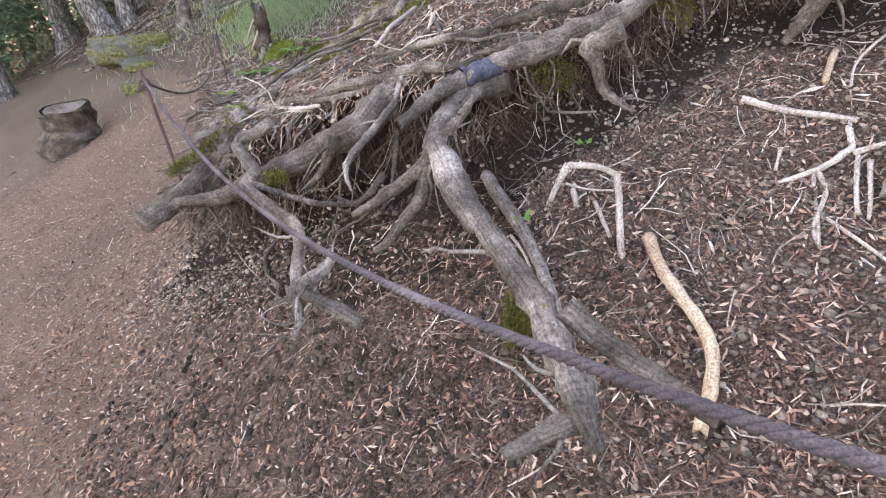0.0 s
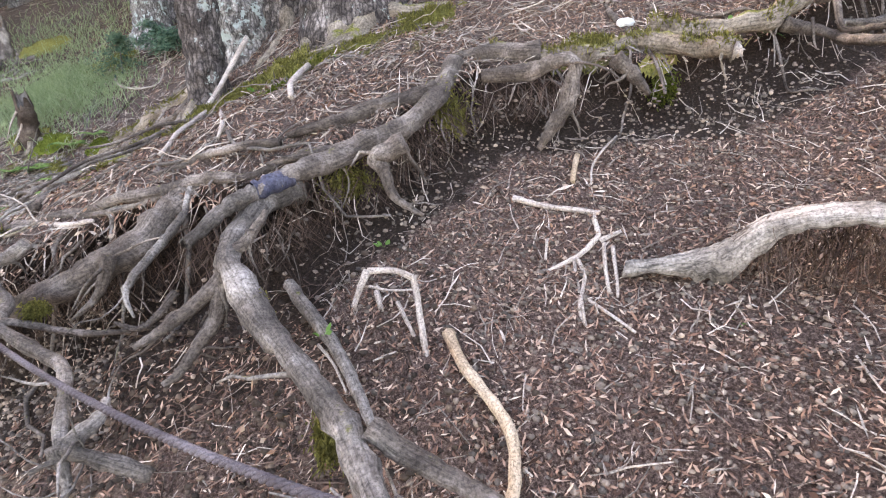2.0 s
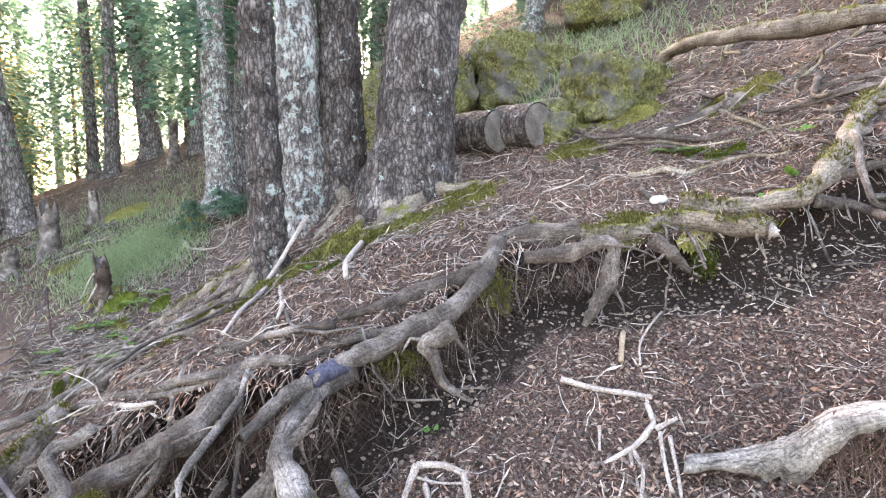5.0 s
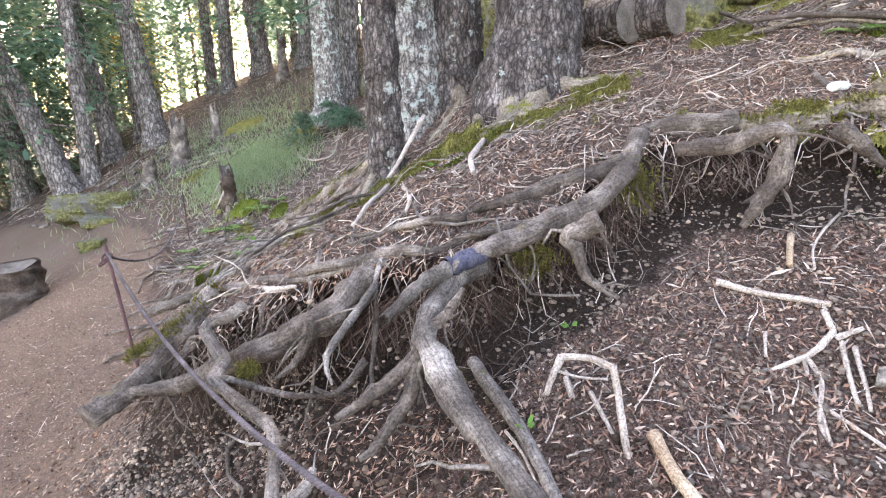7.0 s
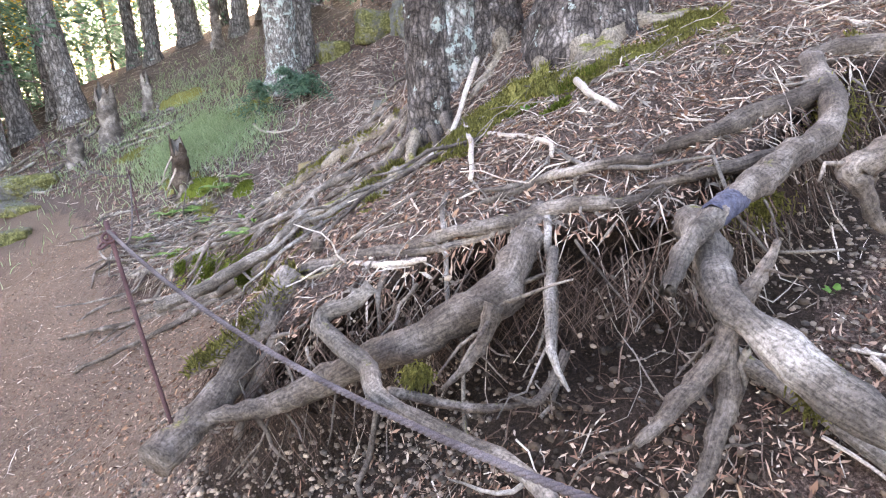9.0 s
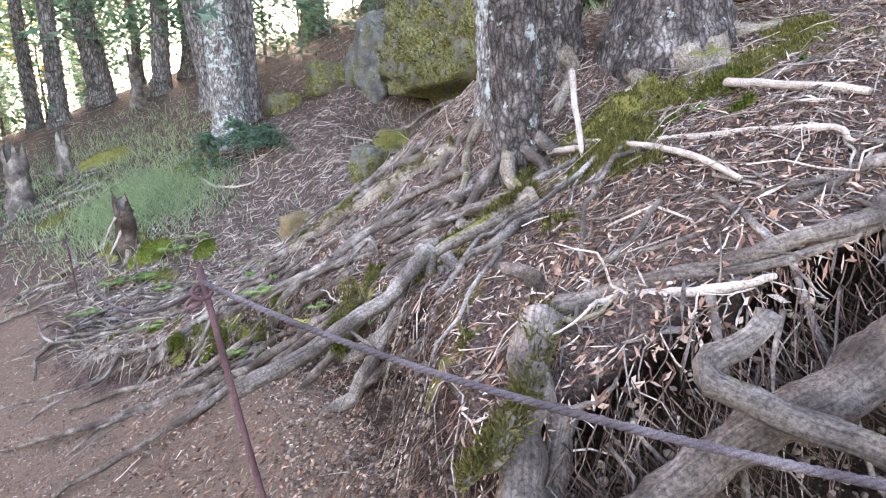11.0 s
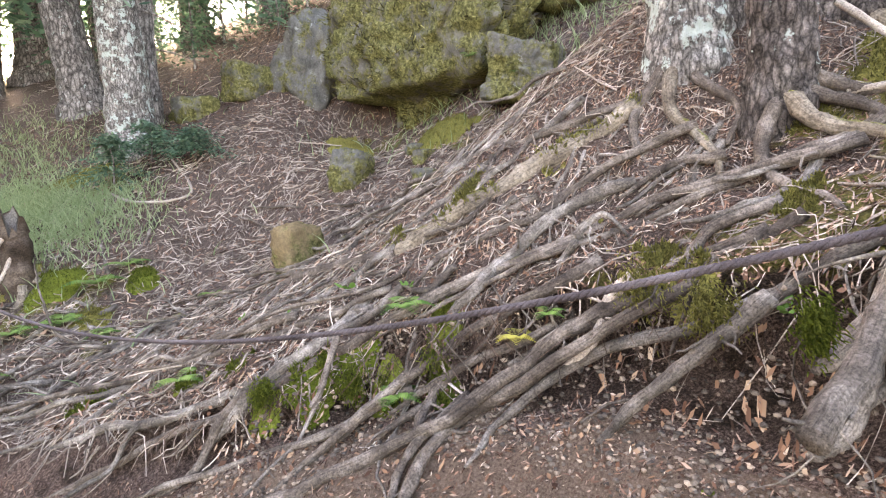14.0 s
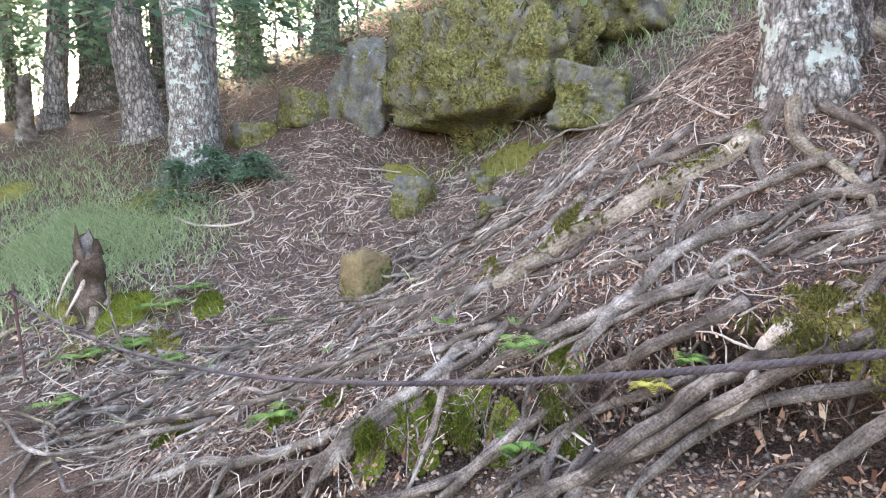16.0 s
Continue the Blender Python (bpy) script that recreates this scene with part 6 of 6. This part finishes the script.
for k, (mx, my, sx, sy, bright) in enumerate((
        (0.5, 3.72, 0.26, 0.16, 0), (0.05, 4.05, 0.22, 0.2, 0), (-0.2, 3.75, 0.16, 0.18, 0), (0.12, 3.7, 0.14, 0.1, 1), (-1.0, 3.85, 0.2, 0.14, 0),
        (-1.16, 4.48, 0.09, 0.1, 0), (-1.18, 4.7, 0.09, 0.09, 0), (-1.0, 5.0, 0.12, 0.08, 0), (0.38, 3.98, 0.24, 0.16, 0), (-0.05, 3.72, 0.16, 0.2, 0), (-0.3, 3.45, 0.14, 0.16, 0), (0.22, 3.4, 0.16, 0.1, 1), (-1.62, 5.45, 0.1, 0.1, 1), (-1.9, 5.72, 0.1, 0.1, 1), (-2.15, 5.9, 0.11, 0.1, 1), (-1.75, 5.3, 0.09, 0.1, 1),
        (-2.5, 6.5, 0.14, 0.1, 1), (-2.3, 6.3, 0.1, 0.1, 1), (-2.9, 9.9, 0.3, 0.3, 1), (-3.3, 10.2, 0.3, 0.3, 0), (-2.2, 9.6, 0.2, 0.2, 1), (-0.9, 3.2, 0.2, 0.1, 0), (-1.25, 3.1, 0.16, 0.1, 0), (-2.7, 9.2, 0.2, 0.2, 0),
        (2.3, 4.2, 0.3, 0.2, 0), (3.1, 4.6, 0.35, 0.25, 0), (2.9, 3.4, 0.2, 0.1, 1), (3.9, 5.6, 0.5, 0.3, 0), (1.95, 2.75, 0.25, 0.12, 0), (2.3, 2.72, 0.18, 0.08, 0), (2.5, 2.55, 0.12, 0.06, 1), (1.0, 2.62, 0.12, 0.08, 0),
        (1.2, 8.9, 0.35, 0.5, 0), (0.9, 10.8, 0.3, 0.6, 0), (-2.4, 12.6, 0.5, 0.3, 0), (-4.6, 12.5, 0.4, 0.3, 0), (-4.3, 15.5, 0.6, 0.5, 0), (-0.7, 5.5, 0.16, 0.1, 0), (-0.95, 6.0, 0.2, 0.12, 0), (-1.3, 6.3, 0.16, 0.1, 0),
        (-1.6, 4.2, 0.07, 0.06, 1), (-0.28, 4.4, 0.14, 0.2, 0),
        (0.2, 4.2, 0.3, 0.22, 0), (0.0, 3.95, 0.24, 0.24, 0), (-0.22, 3.65, 0.18, 0.26, 0), (0.5, 3.76, 0.2, 0.14, 1), (0.95, 3.8, 0.36, 0.18, 0), (1.35, 3.95, 0.28, 0.2, 0), (-0.78, 4.26, 0.2, 0.12, 0), (-1.0, 3.98, 0.15, 0.11, 0), (-0.7, 3.35, 0.14, 0.1, 0),
        (-1.9, 5.5, 0.1, 0.1, 1), (-2.08, 5.78, 0.12, 0.1, 1), (-2.3, 5.92, 0.1, 0.1, 1), (-2.74, 6.9, 0.15, 0.1, 1), (-2.92, 7.2, 0.15, 0.12, 1), (-1.1, 4.66, 0.12, 0.14, 0),
        (1.76, 2.68, 0.2, 0.11, 0), (1.98, 2.66, 0.2, 0.11, 0), (2.15, 2.52, 0.15, 0.1, 0), (3.68, 3.92, 0.4, 0.22, 0), (2.99, 3.19, 0.26, 0.12, 1), (2.7, 4.9, 0.3, 0.2, 0))):
    moss_cushion(mx, my, (sx, sy), MOSS_BRIGHT if bright else MOSS, 300 + k, label="bright green moss cushion between the roots" if bright else "yellow-green moss cushion on the litter")


def hanging_moss(x, y, z, size, seed, material):
    """A ragged beard of moss on the face of the bank."""
    rng = np.random.RandomState(seed)
    n = 1100
    c = np.array([x, y, z]) + rng.normal(0, 1, (n, 3)) * np.array(size) * 0.4
    d = rng.normal(0, 0.5, (n, 3)) + np.array([-0.2, -0.4, -0.6])
    ln = rng.uniform(0.008, 0.022, n)
    pos = c[:, None] + d[:, None] * ln[:, None, None] * np.array([0, 0.5, 1.0])[None, :, None]
    v, q = strands(pos, np.array([0.003, 0.0025, 0.0008])[None] * np.ones((n, 1)), 3)
    return tagged(new("hanging_moss", fast_mesh("hanging_moss", v, q, material)), "ragged moss hanging on the bare bank under roots", "moss", "moss on the bank", "stuff")


for k, (mx, my, mz, s, bright) in enumerate(((1.0, 2.58, 1.25, (0.14, 0.08, 0.14), 0), (0.45, 2.3, 1.0, (0.14, 0.05, 0.1), 0), (-1.25, 4.65, 0.32, (0.08, 0.14, 0.14), 0), (-1.3, 4.35, 0.3, (0.08, 0.12, 0.12), 0), (-0.72, 2.12, 0.64, (0.04, 0.03, 0.03), 0),
                                             (0.05, 1.62, 0.78, (0.03, 0.05, 0.06), 0), (-1.7, 5.4, -0.05, (0.08, 0.08, 0.1), 1), (-2.0, 5.65, -0.15, (0.08, 0.08, 0.1), 1), (-2.3, 5.95, -0.2, (0.08, 0.06, 0.08), 1),
                                             (2.15, 2.42, 1.38, (0.09, 0.05, 0.09), 1), (-1.45, 4.0, 0.35, (0.05, 0.06, 0.1), 1), (0.2, 1.25, 0.55, (0.05, 0.08, 0.1), 0))):
    hanging_moss(mx, my, mz, s, 400 + k, MOSS_BRIGHT if bright else MOSS)


def fern(x, y, fronds, size, turn, material, label, z=None):
    z = (ground_at(x, y) if z is None else z)
    ob = new("fern")
    for k in range(fronds):
        a = radians(turn) + k * 2 * math.pi / max(fronds, 1) * 0.8
        verts, faces = [], []
        for s in range(14):
            t = s / 13
            c = Vector((math.cos(a) * t * size, math.sin(a) * t * size, size * (0.75 * t - 0.75 * t * t)))
            w = size * 0.3 * math.sin(math.pi * min(1, t * 0.85 + 0.12)) + 0.004
            side = Vector((-math.sin(a), math.cos(a), 0))
            fwd = Vector((math.cos(a), math.sin(a), 0))
            for sg in (-1, 1):
                i = len(verts)
                tip = c + side * sg * w + fwd * w * 0.35 - Vector((0, 0, w * 0.25))
                g = size / 30
                verts += [c - fwd * g, c.lerp(tip, 0.5) - fwd * g * 1.1, tip, c.lerp(tip, 0.5) + fwd * g * 1.1, c + fwd * g]
                faces.append((i, i + 1, i + 2, i + 3, i + 4))
        child("frond", mesh_of("frond", verts, faces, material, False), ob)
    ob.location = (x, y, z)
    return tagged(ob, label, "fern", "small ferns")


YELLOW_LEAF = leaf_material("yellowing_frond", [(0.0, (0.35, 0.3, 0.05)), (1.0, (0.5, 0.45, 0.12))], 0.6, 0.3)
for fx, fy, n, s, turn, m, dz in ((-1.72, 5.62, 5, 0.16, 200, LEAF, 0.06), (-2.55, 6.55, 3, 0.17, 210, LEAF, 0.06), (-1.47, 5.12, 6, 0.11, 180, YELLOW_LEAF, 0.06), (-1.4, 5.0, 4, 0.1, 200, LEAF, 0.12), (-1.9, 5.45, 4, 0.14, 220, LEAF, 0.05),
                                  (-2.62, 9.75, 6, 0.3, 200, LEAF, 0.05), (-2.95, 9.25, 6, 0.26, 215, LEAF, 0.05), (-3.3, 9.3, 5, 0.22, 190, LEAF, 0.05), (-2.7, 8.8, 5, 0.18, 225, LEAF, 0.04), (-3.5, 8.7, 4, 0.2, 200, LEAF, 0.04), (-2.3, 9.9, 5, 0.25, 190, LEAF, 0.05), (-2.9, 9.4, 5, 0.22, 230, LEAF, 0.0), (-1.75, 8.9, 4, 0.16, 200, LEAF, 0.0), (2.75, 3.5, 5, 0.2, 250, LEAF, 0.02), (2.75, 2.5, 4, 0.16, 240, LEAF, -0.1),
                                  (1.5, 8.0, 4, 0.18, 230, LEAF, 0.4), (1.35, 8.6, 4, 0.16, 200, LEAF, 0.8), (-1.55, 6.9, 3, 0.1, 200, LEAF, 0.0)):
    fern(fx, fy, n, s, turn, m, "small yellowing fern on the root bank" if m is YELLOW_LEAF else "small fresh green fern among roots", ground_at(fx, fy) + dz)


def leafy_plant(x, y, leaves, size, seed, z=None, material=None):
    rng = np.random.RandomState(seed)
    z = ground_at(x, y) if z is None else z
    ob = new("plant")
    for k in range(leaves):
        a, ln, up = rng.uniform(0, 6.28), size * rng.uniform(0.6, 1.2), rng.uniform(0.2, 0.9)
        tip = Vector((math.cos(a) * ln, math.sin(a) * ln, up * size))
        side = Vector((-math.sin(a), math.cos(a), 0)) * size * 0.3
        mid = tip * 0.6
        verts = [mid * 0.5, mid + side * 0.8 - Vector((0, 0, 0.004)), tip * 0.9 + side * 0.45, tip, tip * 0.9 - side * 0.45, mid - side * 0.8 - Vector((0, 0, 0.004)), mid * 1.05 + Vector((0, 0, 0.006)), Vector((0, 0, 0)), Vector((0.002, 0.002, 0))]
        child("leaf", mesh_of("leaf", verts, [(0, 1, 6), (1, 2, 6), (2, 3, 6), (3, 4, 6), (4, 5, 6), (5, 0, 6), (7, 0, 8)], material or LEAF), ob)
    ob.location = (x, y, z)
    return tagged(ob, "small leafy green seedling among roots and moss", "plant", "seedlings")


for k, (px, py, n, s, dz) in enumerate(((-1.72, 6.12, 4, 0.09, 0.03), (-1.62, 6.2, 3, 0.07, 0.03), (0.22, 1.42, 5, 0.035, 0.35), (1.52, 1.16, 6, 0.03, 0.0), (-1.6, 5.75, 4, 0.05, 0.03), (-2.1, 6.9, 3, 0.06, 0.02), (-1.25, 4.15, 6, 0.06, 0.06), (2.2, 2.25, 3, 0.06, -0.1),
                                        (2.6, 2.5, 5, 0.08, 0.0), (0.1, 3.5, 4, 0.04, 0.02), (0.6, 3.4, 3, 0.04, 0.02), (-2.0, 6.4, 4, 0.06, 0.02), (0.55, 2.05, 3, 0.05, 0.02), (2.9, 2.6, 6, 0.09, 0.0), (3.4, 3.0, 5, 0.09, 0.0))):
    leafy_plant(px, py, n, s, 500 + k, ground_at(px, py) + dz)
for k in range(16):
    px, py = 1.35 + 0.9 * rng_wood.uniform(0, 1), 8.2 + 3.2 * rng_wood.uniform(0, 1)
    leafy_plant(px, py, 9, 0.14, 540 + k, 3.05 + 0.25 * rng_wood.uniform(-1, 1), GRASS if k % 3 else LEAF)


def grass(name, n, seed, centre, spread, length, material, label):
    rng = np.random.RandomState(seed)
    x, y = centre[0] + rng.normal(0, spread[0], n), centre[1] + rng.normal(0, spread[1], n)
    z = rough_height(x, y)
    a, ln = rng.uniform(0, 6.28, n), rng.uniform(*length, n)
    s = np.linspace(0, 1, 4)
    lean = rng.uniform(0.2, 1.0, n)
    pos = np.stack([x[:, None] + np.cos(a)[:, None] * ln[:, None] * lean[:, None] * s ** 1.5, y[:, None] + np.sin(a)[:, None] * ln[:, None] * lean[:, None] * s ** 1.5, z[:, None] + ln[:, None] * s * (1 - 0.45 * lean[:, None] * s)], -1)
    rad = 0.004 * (1.05 - s)[None] * np.ones((n, 1)) * np.minimum(2.0, ln / 0.12)[:, None]
    v, q = strands(pos, rad, 3)
    return tagged(new(name, fast_mesh(name, v, q, material)), label, "grass", kind="stuff")


grass("grass", 4800, 61, (-3.4, 11.9), (0.45, 0.8), (0.08, 0.26), GRASS, "feathery pale green grass on the slope")
grass("grass", 1600, 62, (-2.6, 11.2), (0.45, 0.5), (0.1, 0.25), GRASS, "feathery pale green grass on the slope")
grass("grass", 3600, 63, (4.2, 9.5), (1.3, 1.6), (0.12, 0.35), GRASS, "yellow-green grass on the upper slope")
grass("grass", 4000, 65, (-4.4, 15.0), (1.5, 2.0), (0.1, 0.25), GRASS, "thin grass on the far bank")


def sapling(x, y, tall, reach, seed, label):
    z = ground_at(x, y)
    ob = new("sapling")
    v, f = tube([(x, y, z - 0.05, 0.014), (x + 0.02, y, z + tall * 0.5, 0.010), (x, y, z + tall, 0.004)], 7, 5, 0.2, 0.02, seed)
    child("stem", mesh_of("stem", v, f, BARK_FAR), ob)
    c = child("needles", crown_mesh("needles", int(seed), 0.15, tall * 1.05, reach, 34, 60, NEEDLES, 0.07, 0.35), ob)
    c.location = (x, y, z)
    return tagged(ob, label, "sapling", "conifer saplings")


sapling(-1.55, 12.2, 0.5, 0.9, 701, "small spreading conifer sapling under a pale trunk")
sapling(-1.1, 11.6, 0.4, 0.7, 702, "small spreading conifer sapling under a pale trunk")
sapling(-2.1, 11.8, 0.6, 0.6, 703, "bluish conifer sapling in the grass")
